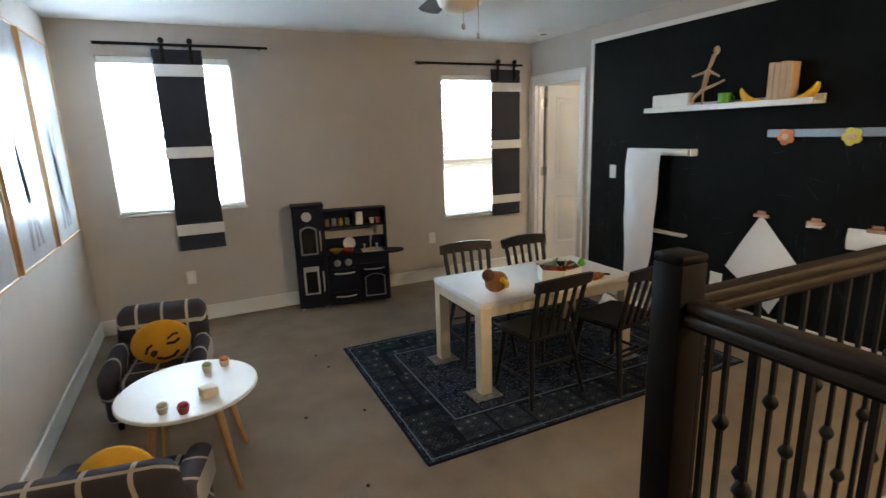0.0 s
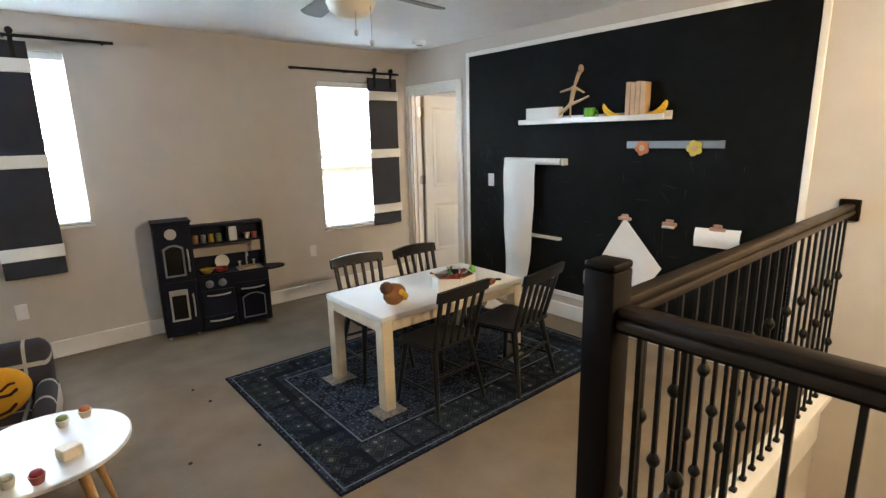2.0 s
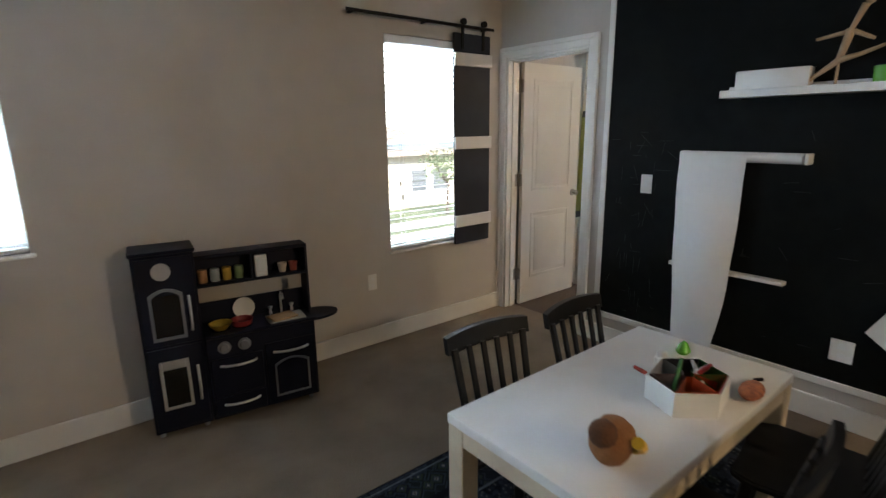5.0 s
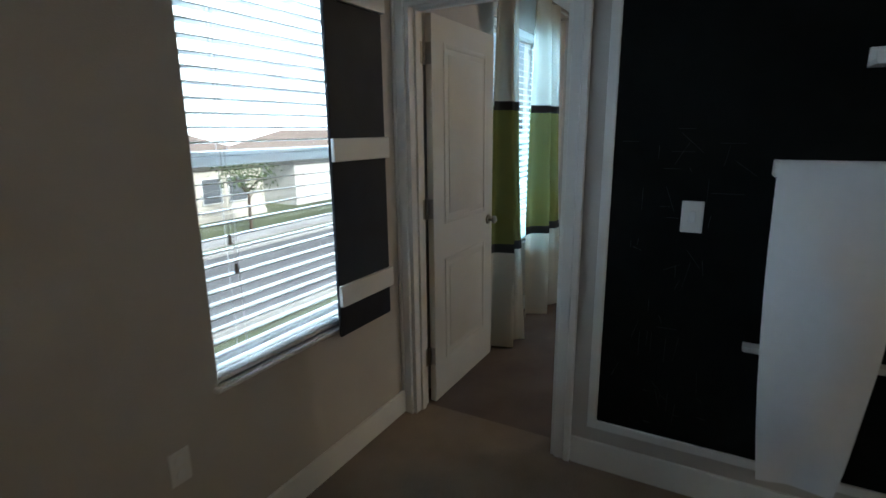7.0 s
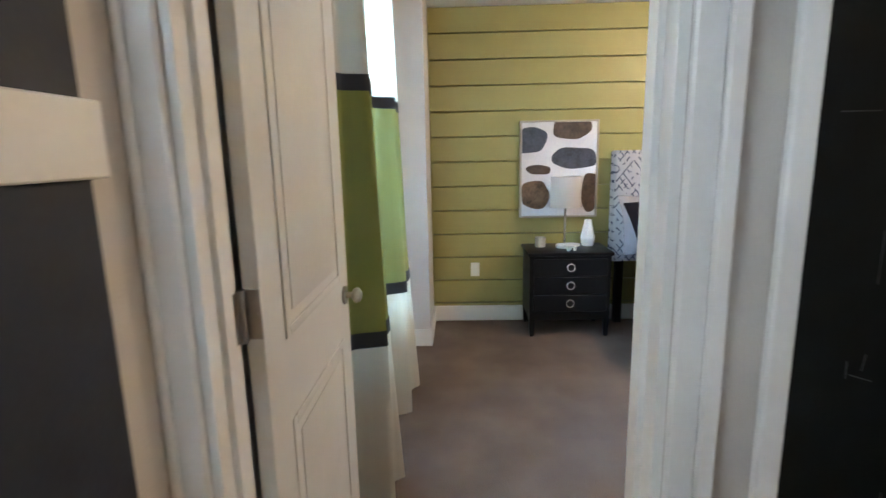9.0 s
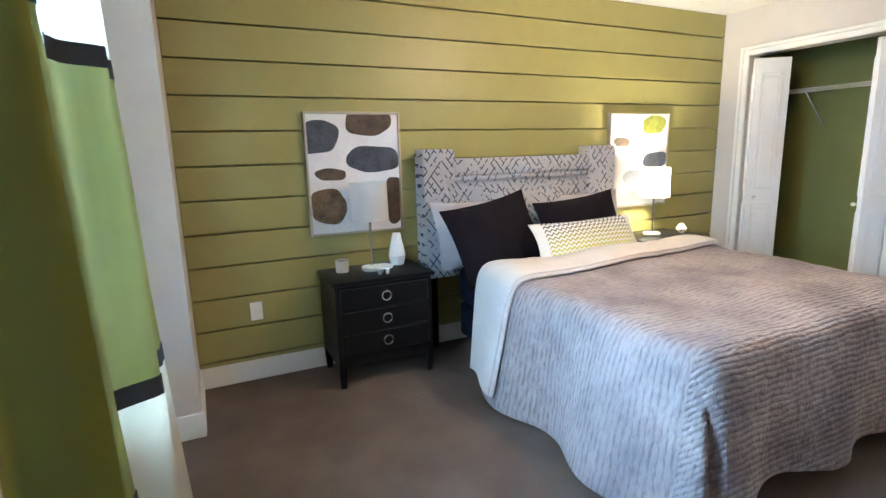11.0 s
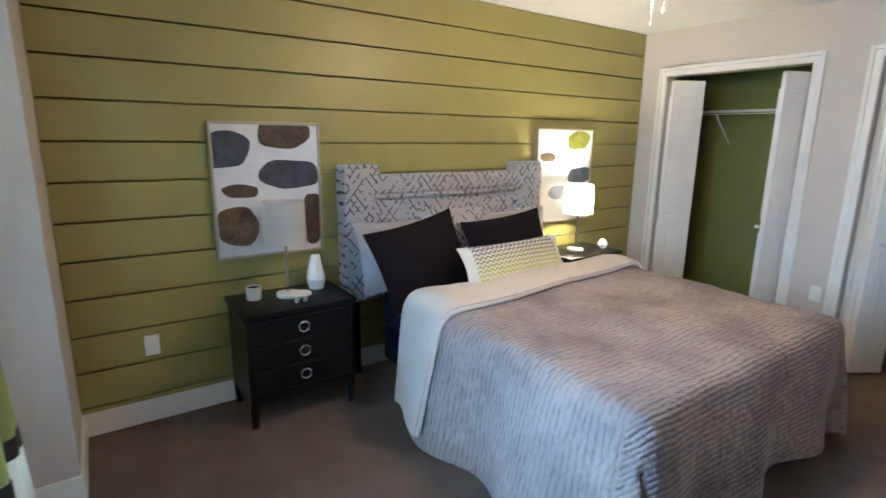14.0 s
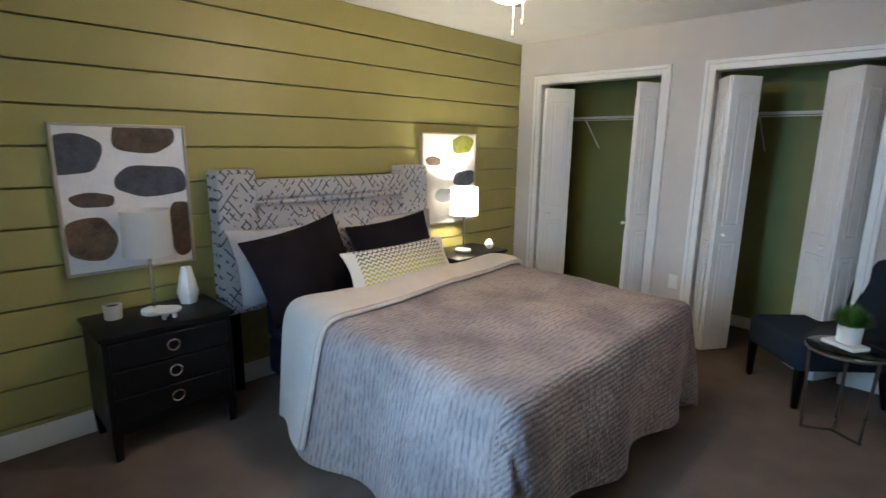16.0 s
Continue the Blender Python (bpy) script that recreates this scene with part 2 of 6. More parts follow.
DOOR = (5.165, 5.938, 0.0, 2.05)
structure("wall_east", holed(bmesh.new(), (XB, -2.7, -2.9), (XB + 0.12, 6.13, H), 1, [(DOOR[0], DOOR[1], -0.31, DOOR[3])]), M_WALL, "beige painted wall with a doorway")
structure("wall_stairwell_north", boxes(((1.87, 1.93, -2.9), (XB, 2.0, -0.3))), M_WALL, "painted wall of the stairwell")
structure("wall_stairwell_west", boxes(((1.80, -2.6, -2.9), (1.87, 1.93, -0.3))), M_WALL, "painted wall of the stairwell")
structure("wall_south", boxes(((-0.1, -2.7, -2.9), (XB, -2.6, H))), M_WALL, "beige painted wall")
structure("wall_bedroom_east", boxes(((7.70, 0.5, 0), (7.9, 6.0, H))), M_GREEN, "olive green wall behind boards")
CL1, CL2 = (6.295, 7.40, 0.0, 2.09), (4.92, 5.905, 0.0, 2.09)
structure("wall_closets", holed(bmesh.new(), (XB + 0.12, 1.18, 0), (7.70, 1.30, H), 0, [CL1, CL2]), M_WALL_B, "pale painted wall with two closet openings")
structure("wall_closet_back", boxes(((XB + 0.12, 0.5, 0), (7.70, 0.58, H))), M_GREEN_C, "green painted back wall of the closets")
structure("wall_closet_side", boxes(((7.58, 0.58, 0), (7.70, 1.175, H)), ((6.12, 0.58, 0), (6.2, 1.175, H)), ((XB + 0.13, 0.58, 0), (4.7, 1.175, H))), M_GREEN_C, "green painted side walls of the closets")


def baseboard(name, x0, y0, x1, y1, nx, ny, h=0.13, d=0.016):
    """A skirting board along the line, standing off the wall towards (nx, ny)."""
    bm = bmesh.new()
    box(bm, (min(x0, x0 + nx * d, x1, x1 + nx * d), min(y0, y0 + ny * d, y1, y1 + ny * d), 0.0), (max(x0, x0 + nx * d, x1, x1 + nx * d), max(y0, y0 + ny * d, y1, y1 + ny * d), h), 0.005, 2)
    return structure(name, bm, M_TRIM, "white painted baseboard", "baseboard")


baseboard("baseboard", 0.0, -2.6, 0.0, 5.93, 1, 0)
baseboard("baseboard", 0.016, 5.93, 2.5, 5.93, 0, -1)
baseboard("baseboard", 2.5, 6.0, 4.315, 6.0, 0, -1)
baseboard("baseboard", XB, 1.93, XB, 5.088, -1, 0)
baseboard("baseboard", 7.66, 1.3, 7.66, 5.72, -1, 0)
baseboard("baseboard", 7.09, 5.705, 7.09, 6.0, -1, 0)
baseboard("baseboard", 7.105, 5.72, 7.64, 5.72, 0, -1)
baseboard("baseboard", 5.982, 1.3, 6.218, 1.3, 0, 1)
baseboard("baseboard", 7.477, 1.3, 7.633, 1.3, 0, 1)
baseboard("baseboard", XB + 0.136, 1.3, 4.843, 1.3, 0, 1)
baseboard("baseboard", XB + 0.12, 1.316, XB + 0.12, 5.088, 1, 0)
baseboard("baseboard", 5.3, 6.0, 7.075, 6.0, 0, -1)
baseboard("baseboard", 4.7, 0.58, 6.12, 0.58, 0, 1, 0.1)
baseboard("baseboard", 6.2, 0.58, 7.58, 0.58, 0, 1, 0.1)


def casing(name, a0, a1, top, plane, axis, side, w=0.075, d=0.018, limit=99.0):
    """The moulded trim round an opening; axis 1: it runs along y on the plane x = plane, axis 0: along x; it is cut off at limit."""
    bm = bmesh.new()

    def bar(p0, p1, z0, z1, dd):
        p1 = min(p1, limit)
        if axis == 1:
            box(bm, (plane, p0, z0), (plane + side * dd, p1, z1), 0.004)
        else:
            box(bm, (p0, plane, z0), (p1, plane + side * dd, z1), 0.004)
    for dd, i0, i1 in ((d, 0.0, w * 0.62), (d + 0.008, w * 0.62, w)):
        bar(a0 - i1, a0 - i0, 0, top + i1, dd)
        bar(a1 + i0, a1 + i1, 0, top + i1, dd)
        bar(a0 - i0, a1 + i0, top + i0, top + i1, dd)
    return structure(name, bm, M_TRIM, "white moulded door casing", "trim")


casing("trim_door", DOOR[0], DOOR[1], DOOR[3], XB, 1, -1, limit=5.999)
casing("trim_door", DOOR[0], DOOR[1], DOOR[3], XB + 0.12, 1, 1, limit=5.999)
casing("trim_closet", CL1[0], CL1[1], CL1[3], 1.30, 0, 1)
casing("trim_closet", CL2[0], CL2[1], CL2[3], 1.30, 0, 1)
structure("trim_jamb", boxes(((XB - 0.001, DOOR[0], 0), (XB + 0.121, DOOR[0] + 0.018, DOOR[3])), ((XB - 0.001, DOOR[1] - 0.018, 0), (XB + 0.121, DOOR[1], DOOR[3])), ((XB - 0.001, DOOR[0] + 0.018, DOOR[3] - 0.018), (XB + 0.121, DOOR[1] - 0.018, DOOR[3])),
                             ((XB + 0.045, DOOR[0] + 0.018, 0), (XB + 0.08, DOOR[0] + 0.03, DOOR[3] - 0.018)), ((XB + 0.045, DOOR[1] - 0.03, 0), (XB + 0.08, DOOR[1] - 0.018, DOOR[3] - 0.018)),
                             ((XB + 0.045, DOOR[0] + 0.03, DOOR[3] - 0.03), (XB + 0.08, DOOR[1] - 0.03, DOOR[3] - 0.018))), M_TRIM, "white painted door jamb", "trim")

# ---- windows and blinds ----


def window(name, w, y, blind_y, tilt, label):
    """A single-hung window in the wall, with its sill, and a slatted blind as a thing of its own."""
    x0, x1, z0, z1 = w
    win = thing(name, pose(x0, y, z0), label, "window", kind="structure")
    W, Hh, yf = x1 - x0, z1 - z0, 0.085
    part("window_frame", boxes(((0, yf, 0), (0.045, yf + 0.04, Hh)), ((W - 0.045, yf, 0), (W, yf + 0.04, Hh)), ((0.045, yf, 0), (W - 0.045, yf + 0.04, 0.05)), ((0.045, yf, Hh - 0.05), (W - 0.045, yf + 0.04, Hh)), ((0.045, yf - 0.005, Hh * 0.5 - 0.025), (W - 0.045, yf + 0.04, Hh * 0.5 + 0.025)), bevel=0.004), M_TRIM, win)
    for a, b in ((0.05, Hh * 0.5 - 0.025), (Hh * 0.5 + 0.025, Hh - 0.05)):
        g = part("pane", boxes(((0.045, yf + 0.018, a), (W - 0.045, yf + 0.022, b))), M_GLASS, win, "clear glass pane")
        g.visible_shadow = False
    part("window_sill", boxes(((-0.02, -0.025, -0.02), (W + 0.02, yf, 0.0)), bevel=0.006), M_TRIM, win)
    bl = thing("window_blind", pose(x0, blind_y, z0), "white slatted blind lowered and tilted open", "blind", "window blinds")
    part("headrail", boxes(((0.008, -0.028, Hh - 0.055), (W - 0.008, 0.028, Hh - 0.003)), bevel=0.003), M_SLAT, bl)
    n, zlo = int((Hh - 0.09) / 0.044), 0.045
    s = None
    for k in range(n):
        m = pose(W / 2, 0, zlo + 0.044 * k, tilt + random.uniform(-1.5, 1.5), random.uniform(-0.25, 0.25), 0)
        if s is None:
            s = part("slat", boxes(((-W / 2 + 0.008, -0.024, -0.0014), (W / 2 - 0.008, 0.024, 0.0014))), M_SLAT, bl, m=m)
        else:
            again(s, m)
    part("bottom_rail", boxes(((0.008, -0.026, 0.004), (W - 0.008, 0.026, 0.022)), bevel=0.003), M_SLAT, bl)
    for cx in (0.15 * W, 0.85 * W):
        cord = bmesh.new()
        rod(cord, (cx, -0.026, 0.02), (cx, -0.026, Hh - 0.05), 0.0011, seg=6)
        rod(cord, (cx, 0.026, 0.02), (cx, 0.026, Hh - 0.05), 0.0011, seg=6)
        part("ladder_cord", cord, M_SLAT, bl)
    pull = bmesh.new()
    for dx, zz in ((0.10, 0.46), (0.115, 0.36)):
        rod(pull, (dx, -0.034, zz + 0.03), (dx, -0.034, Hh - 0.05), 0.001, seg=6)
        lathe(pull, [(0.003, 0), (0.008, 0.004), (0.005, 0.035)], (dx, -0.034, zz), 10)
    part("pull_cord", pull, M_STEEL, bl, "grey cord with tassels")
    return win


window("window_1", W1, 5.93, 5.965, -4, "white framed window over the armchair")
window("window_2", W2, 6.0, 6.03, -6, "white framed window beside the doorway")
window("window_3", W3, 6.0, 6.035, 20, "white framed bedroom window behind curtains")


def sliding_panel(x0, x1, z0, z1, y, bands, rod_x0, rod_x1, rod_z):
    """A narrow shutter of dark board with white cross battens, hung by two rollers from a black rod."""
    r = thing("panel_rod", pose(rod_x0, y, rod_z), "black metal rod fixed above a window", "rod", "panel rods")
    L = rod_x1 - rod_x0
    part("bar", boxes(((0, -0.004, -0.011), (L, 0.004, 0.011)), bevel=0.003), M_IRON, r)
    for bx in (0.06, L / 2, L - 0.06):
        bm = bmesh.new()
        rod(bm, (bx, 0.003, 0), (bx, 0.08, 0), 0.009, seg=10)
        rod(bm, (bx, -0.010, 0), (bx, -0.004, 0), 0.010, seg=10)
        part("stand_off", bm, M_IRON, r)
    p = thing("sliding_panel", pose(x0, y, z0), "charcoal panel with three white battens hanging on rollers", "panel", "sliding panels")
    w, h = x1 - x0, z1 - z0
    part("board", boxes(((0.001, 0.012, 0), (w - 0.001, 0.030, h)), bevel=0.003), M_PANEL, p)
    for b in bands:
        part("batten", boxes(((-0.004, -0.008, b - z0 - 0.045), (w + 0.004, 0.012, b - z0 + 0.045)), bevel=0.003), M_TRIM, p, "white painted batten")
    for hx in (0.22 * w, 0.78 * w):
        bm = boxes(((hx - 0.014, 0.004, h - 0.11), (hx + 0.014, 0.012, h + 0.035)), bevel=0.002)
        rod(bm, (hx, -0.014, rod_z - z0 + 0.030), (hx, 0.012, rod_z - z0 + 0.030), 0.022, seg=16)
        part("roller_hanger", bm, M_IRON, p, "black iron strap hanger with wheel")
    return p


sliding_panel(0.67, 1.03, 0.655, 2.27, 5.85, (0.83, 1.47, 2.11), 0.29, 1.54, 2.30)
sliding_panel(3.785, 4.145, 0.64, 2.19, 5.925, (0.82, 1.415, 2.01), 2.92, 4.17, 2.235)


def plate(name, at, rz, label, w=0.072, h=0.115, slots="outlet"):
    """A cover plate on a wall; its back lies on the wall."""
    p = thing(name, pose(*at, 0, 0, rz), label, "outlet" if slots == "outlet" else "switch", "wall plates")
    part("cover", boxes(((-w / 2, -0.007, -h / 2), (w / 2, 0.0, h / 2)), bevel=0.003), M_PLATE, p)
    if slots == "outlet":
        for dz in (-0.024, 0.024):
            bm = bmesh.new()
            rod(bm, (0, -0.007, dz), (0, -0.009, dz), 0.016, seg=18)
            part("socket", bm, M_SLAT, p)
    else:
        part("rocker", boxes(((-0.012, -0.011, -0.022), (0.012, -0.007, 0.022)), bevel=0.002), M_SLAT, p)
    return p


plate("wall_outlet", (3.06, 6.0, 0.465), 0, "white outlet cover on the beige wall")
plate("wall_outlet", (0.72, 5.93, 0.40), 0, "white outlet cover on the beige wall")
plate("wall_outlet", (4.318, 3.57, 0.41), -90, "white outlet cover on the chalkboard", 0.1)
plate("light_switch", (4.318, 4.685, 1.165), -90, "white light switch plate on the chalkboard", 0.075, 0.118, "rocker")
plate("wall_outlet", (7.65, 5.372, 0.44), -90, "white outlet cover on green boards")
plate("wall_outlet", (6.05, 1.30, 0.479), 180, "white outlet cover between the closets")

# ---- the open door ----
door = thing("door_1", pose(4.474, 5.918, 0.008), "cream two-panel door standing open into the bedroom", "door", kind="structure")
DW, DH, DT = 0.742, 2.02, 0.035
part("slab", boxes(((0, -DT, 0), (DW, 0, DH)), bevel=0.002), M_DOOR, door)
for z0, z1 in ((0.22, 0.80), (0.99, 1.90)):
    for sy, s in ((-DT, -1), (0.0, 1)):
        bm = bmesh.new()
        a, b, w = 0.115, DW - 0.115, 0.024
        for p, q in (((a, z0), (a + w, z1)), ((b - w, z0), (b, z1)), ((a + w, z0), (b - w, z0 + w)), ((a + w, z1 - w), (b - w, z1))):
            box(bm, (p[0], sy, p[1]), (q[0], sy + s * 0.0045, q[1]), 0.002, 2)
        box(bm, (a + w + 0.028, sy, z0 + w + 0.028), (b - w - 0.028, sy + s * 0.0035, z1 - w - 0.028), 0.003, 2)
        part("door_panel", bm, M_DOOR, door)
for hz in (0.27, 1.085, 1.84):
    bm = boxes(((-0.0025, -DT + 0.001, hz - 0.05), (0.0, -0.002, hz + 0.05)), ((-0.085, 0.0, hz - 0.05), (-0.024, 0.0025, hz + 0.05)), bevel=0.001)
    rod(bm, (-0.014, -0.002, hz - 0.052), (-0.014, -0.002, hz + 0.052), 0.0085, seg=12)
    for k in (-0.03, 0.0, 0.03):
        rod(bm, (-0.0025, -0.018 + 0.008 * (1 if k else -1), hz + k), (-0.0045, -0.018 + 0.008 * (1 if k else -1), hz + k), 0.004, seg=8)
    part("hinge", bm, M_STEEL, door, "brushed nickel hinge")
for sy, s in ((-DT, -1), (0.0, 1)):
    bm = bmesh.new()
    rod(bm, (DW - 0.065, sy, 0.93), (DW - 0.065, sy + s * 0.008, 0.93), 0.030, seg=20)
    rod(bm, (DW - 0.065, sy + s * 0.006, 0.93), (DW - 0.065, sy + s * 0.03, 0.93), 0.011, seg=12)
    bmesh.ops.create_uvsphere(bm, u_segments=16, v_segments=10, radius=0.025, matrix=Matrix.LocRotScale((DW - 0.065, sy + s * 0.044, 0.93), None, (1, 0.7, 1)))
    part("door_knob", bm, M_STEEL, door, "satin nickel round knob")
part("latch_plate", boxes(((DW, -DT + 0.006, 0.90), (DW + 0.0015, -0.006, 0.96)), bevel=0.0005), M_STEEL, door)

# ---- chalkboard wall ----
board = thing("chalkboard", pose(XB, 2.13, 0.2), "black wall-wide chalkboard with faint chalk marks and white frame", "chalkboard")
BL, BH = 2.89, 2.15
part("surface", boxes(((-0.012, 0.04, 0.04), (0, BL - 0.04, BH - 0.04))), M_BOARD, board)
for nm, a, b in (("frame_side", (-0.02, 0, 0), (0, 0.04, BH)), ("frame_side", (-0.02, BL - 0.04, 0), (0, BL, BH)), ("frame_bottom", (-0.02, 0.04, 0), (0, BL - 0.04, 0.04)), ("frame_top", (-0.02, 0.04, BH - 0.04), (0, BL - 0.04, BH))):
    part(nm, boxes((a, b), bevel=0.004), M_TRIM, board, "white painted frame strip")
M_CHALK = mat("chalk_dust", (0.06, 0.064, 0.064), 0.9, var=0.3, scale=20, fine=300, bump=0.0)
for k in range(110):
    yy, zz = random.gauss(2.62, 0.08) if k < 50 else random.uniform(0.2, 2.4), random.uniform(0.08, 1.3)
    yy = min(yy, BL - 0.1)
    ln, an = random.uniform(0.02, 0.11), random.choice((0, 90, random.uniform(-80, 80), random.uniform(40, 100)))
    part("chalk_mark", boxes(((-0.0006, -ln / 2, -0.0008), (0, ln / 2, 0.0008))), M_CHALK, board, m=pose(-0.0125, yy, zz, an, 0, 0))

shelf = thing("picture_ledge", pose(XB - 0.012, 2.965, 1.66), "white picture ledge fixed on the chalkboard", "shelf")
part("ledge", boxes(((-0.115, 0, 0), (0, 1.28, 0.016)), bevel=0.002), M_WHITE, shelf)
part("lip", boxes(((-0.125, 0, 0), (-0.115, 1.28, 0.038)), bevel=0.002), M_WHITE, shelf)
part("back_strip", boxes(((-0.012, 0, 0.016), (0, 1.28, 0.06)), bevel=0.002), M_WHITE, shelf)
SZ = 1.676
LEDGE = pose(0, 0.055, 0)
single("white_box", boxes(((4.22, 3.80, SZ), (4.295, 4.13, SZ + 0.115)), bevel=0.006, seg=2), M_WHITE, "plain white oblong box on the ledge", "box", LEDGE)
M_FIG = mat("beech_figure", (0.50, 0.36, 0.22), 0.5, var=0.12, fine=30, bump=0.03)
M_MUG = mat("green_mug_glaze", (0.12, 0.42, 0.03), 0.25, var=0.05, bump=0.0)
M_YELLOW = mat("yellow_plastic", (0.85, 0.52, 0.03), 0.4, var=0.1, bump=0.02)
M_BLOCK = mat("pale_wood_block", (0.62, 0.42, 0.24), 0.5, var=0.12, fine=30, bump=0.04)
fig = bmesh.new()
lathe(fig, [(0.035, 0), (0.035, 0.012), (0.006, 0.016), (0.006, 0.12)], (4.25, 3.70, SZ), 16)
for p, q, a, b in (((4.25, 3.70, 1.80), (4.25, 3.67, 1.93), 0.014, 0.020), ((4.25, 3.67, 1.93), (4.25, 3.63, 2.03), 0.010, 0.016), ((4.25, 3.68, 1.92), (4.25, 3.80, 1.90), 0.011, 0.007), ((4.25, 3.66, 1.92), (4.25, 3.58, 1.88), 0.011, 0.007),
                   ((4.25, 3.70, 1.80), (4.25, 3.78, 1.74), 0.015, 0.010), ((4.25, 3.78, 1.74), (4.25, 3.84, 1.69), 0.010, 0.008), ((4.25, 3.70, 1.80), (4.25, 3.62, 1.82), 0.015, 0.010), ((4.25, 3.62, 1.82), (4.25, 3.54, 1.85), 0.010, 0.007)):
    rod(fig, p, q, a, b, 10)
bmesh.ops.create_uvsphere(fig, u_segments=12, v_segments=8, radius=0.024, matrix=Matrix.LocRotScale((4.25, 3.615, 2.055), None, (0.9, 0.9, 1.3)))
single("artist_mannequin", fig, M_FIG, "jointed beech drawing mannequin posed running", "figure", LEDGE @ pose(0, 0, 0.005))
mug = thing("green_mug", pose(4.245, 3.575, SZ), "bright green mug standing on the ledge", "mug")
part("cup", lathe(bmesh.new(), [(0.036, 0), (0.042, 0.004), (0.045, 0.09), (0.041, 0.09), (0.038, 0.012), (0.001, 0.01)], seg=24), M_MUG, mug)
part("handle", tube(bmesh.new(), [(0, -0.043 - 0.028 * math.sin(a), 0.045 + 0.028 * math.cos(a)) for a in np.linspace(0, math.pi, 9)], 0.006), M_MUG, mug)
blk = thing("wooden_vase", pose(4.25, 3.19, SZ), "striped pale wood block vase on the ledge", "vase")
for k in range(4):
    part("stave", boxes(((-0.04, -0.075 + 0.0375 * k + 0.001, 0), (0.04, -0.0375 + 0.0375 * k - 0.001, 0.24 + 0.008 * (k % 2))), bevel=0.003), M_BLOCK, blk)


def banana(at, rz, tilt):
    pts = [(0.0, 0.11 * math.cos(a), 0.11 * math.sin(a)) for a in np.linspace(radians(190), radians(290), 9)]
    bm = bmesh.new()
    rad = [0.006, 0.015, 0.02, 0.023, 0.024, 0.023, 0.02, 0.013, 0.005]
    for p, q, a, b in zip(pts, pts[1:], rad, rad[1:]):
        rod(bm, p, q, a, b, 10)
    zmin = min(v.co.z for v in bm.verts)
    bmesh.ops.translate(bm, verts=bm.verts[:], vec=(0, 0, -zmin))
    return single("toy_banana", bm, M_YELLOW, "yellow toy banana leaning on the ledge", "toy", pose(*at, tilt, 0, rz), "toy bananas")


banana((4.225, 3.08, SZ - 0.002), 0, 0)
banana((4.262, 3.10, SZ - 0.002), 12, 0)
banana((4.225, 3.33, SZ - 0.002), 185, 0)

strip = single("magnet_strip", boxes(((4.302, 2.605, 1.463), (4.318, 3.287, 1.514)), bevel=0.003), mat("steel_strip", (0.24, 0.25, 0.26), 0.45, metal=0.8, var=0.08), "grey steel magnetic strip on the chalkboard", "strip")
for yy, col, nm in ((3.16, (0.62, 0.20, 0.05), "orange"), (2.79, (0.66, 0.55, 0.06), "yellow")):
    mg = thing("toy_magnet", pose(4.302, yy, 1.465, 0, -90, 0), nm + " flower-shaped toy magnet on the strip", "magnet", "toy magnets")
    paint = mat(nm + "_magnet", col, 0.45, var=0.15)
    for k in range(5):
        a = 2 * math.pi * k / 5 + 0.4
        part("petal", lathe(bmesh.new(), [(0.004, 0), (0.024, 0.002), (0.024, 0.010), (0.004, 0.012)], (0.030 * math.cos(a), 0.030 * math.sin(a), 0), 14), paint, mg)
    part("centre", lathe(bmesh.new(), [(0.004, 0), (0.022, 0.002), (0.020, 0.016), (0.004, 0.018)], (0, 0, 0), 14), M_BLOCK, mg)

roll = thing("paper_roll_holder", pose(XB - 0.012, 0, 0), "white wall roller with a long hanging sheet of paper", "paper roll")
bm = bmesh.new()
rod(bm, (-0.05, 3.84, 1.352), (-0.05, 4.44, 1.352), 0.026, seg=20)
part("paper_core", bm, M_PAPER, roll)
for yy in (3.82, 4.445):
    part("bracket", boxes(((-0.075, yy - 0.009, 1.325), (0, yy + 0.009, 1.380)), bevel=0.004), M_WHITE, roll)
part("roller_bar", boxes(((-0.04, 3.83, 1.37), (-0.03, 4.44, 1.38))), M_WHITE, roll)
part("tear_bar", boxes(((-0.05, 3.85, 0.69), (0, 4.475, 0.712)), bevel=0.003), M_WHITE, roll)


def hanging(u, v):
    left, right = 4.445 - 0.06 * v * v, 4.088 + 0.07 * v * v * v
    bulge = 0.05 * math.sin(math.pi * min(1, v * 1.05)) * math.sin(math.pi * u) + 0.02 * v
    crease = 0.010 * abs(math.sin(5 * v + 3 * u)) + 0.006 * math.sin(14 * v - 6 * u)
    return (-0.079 - bulge - crease, left + (right - left) * u, 1.355 - v * 1.12)


part("paper_sheet", sheet(bmesh.new(), 14, 30, hanging, 0.0008), M_PAPER, roll, "wrinkled white paper sheet")


def clip(y, z, corners, label):
    c = thing("paper_clip_board", pose(XB - 0.012, y, z), label, "clip", "wall clips")
    bm = boxes(((-0.022, -0.052, -0.012), (-0.004, 0.052, 0.012)), ((-0.018, -0.028, 0.012), (-0.006, 0.028, 0.034)), bevel=0.004)
    part("clip", bm, M_COPPER, c, "copper bulldog clip")
    if corners:
        (a, b, d, e) = [Vector((0, *q)) for q in corners]

        def f(u, v):
            p = a.lerp(b, u).lerp(e.lerp(d, u), v)
            return (-0.010 - 0.03 * math.sin(math.pi * v) * (0.4 + 0.6 * u) - 0.025 * abs(u - 0.55) * v, p.y, p.z)
        part("paper", sheet(bmesh.new(), 8, 10, f, 0.0008), M_PAPER, c, "white drawing paper")
    return c


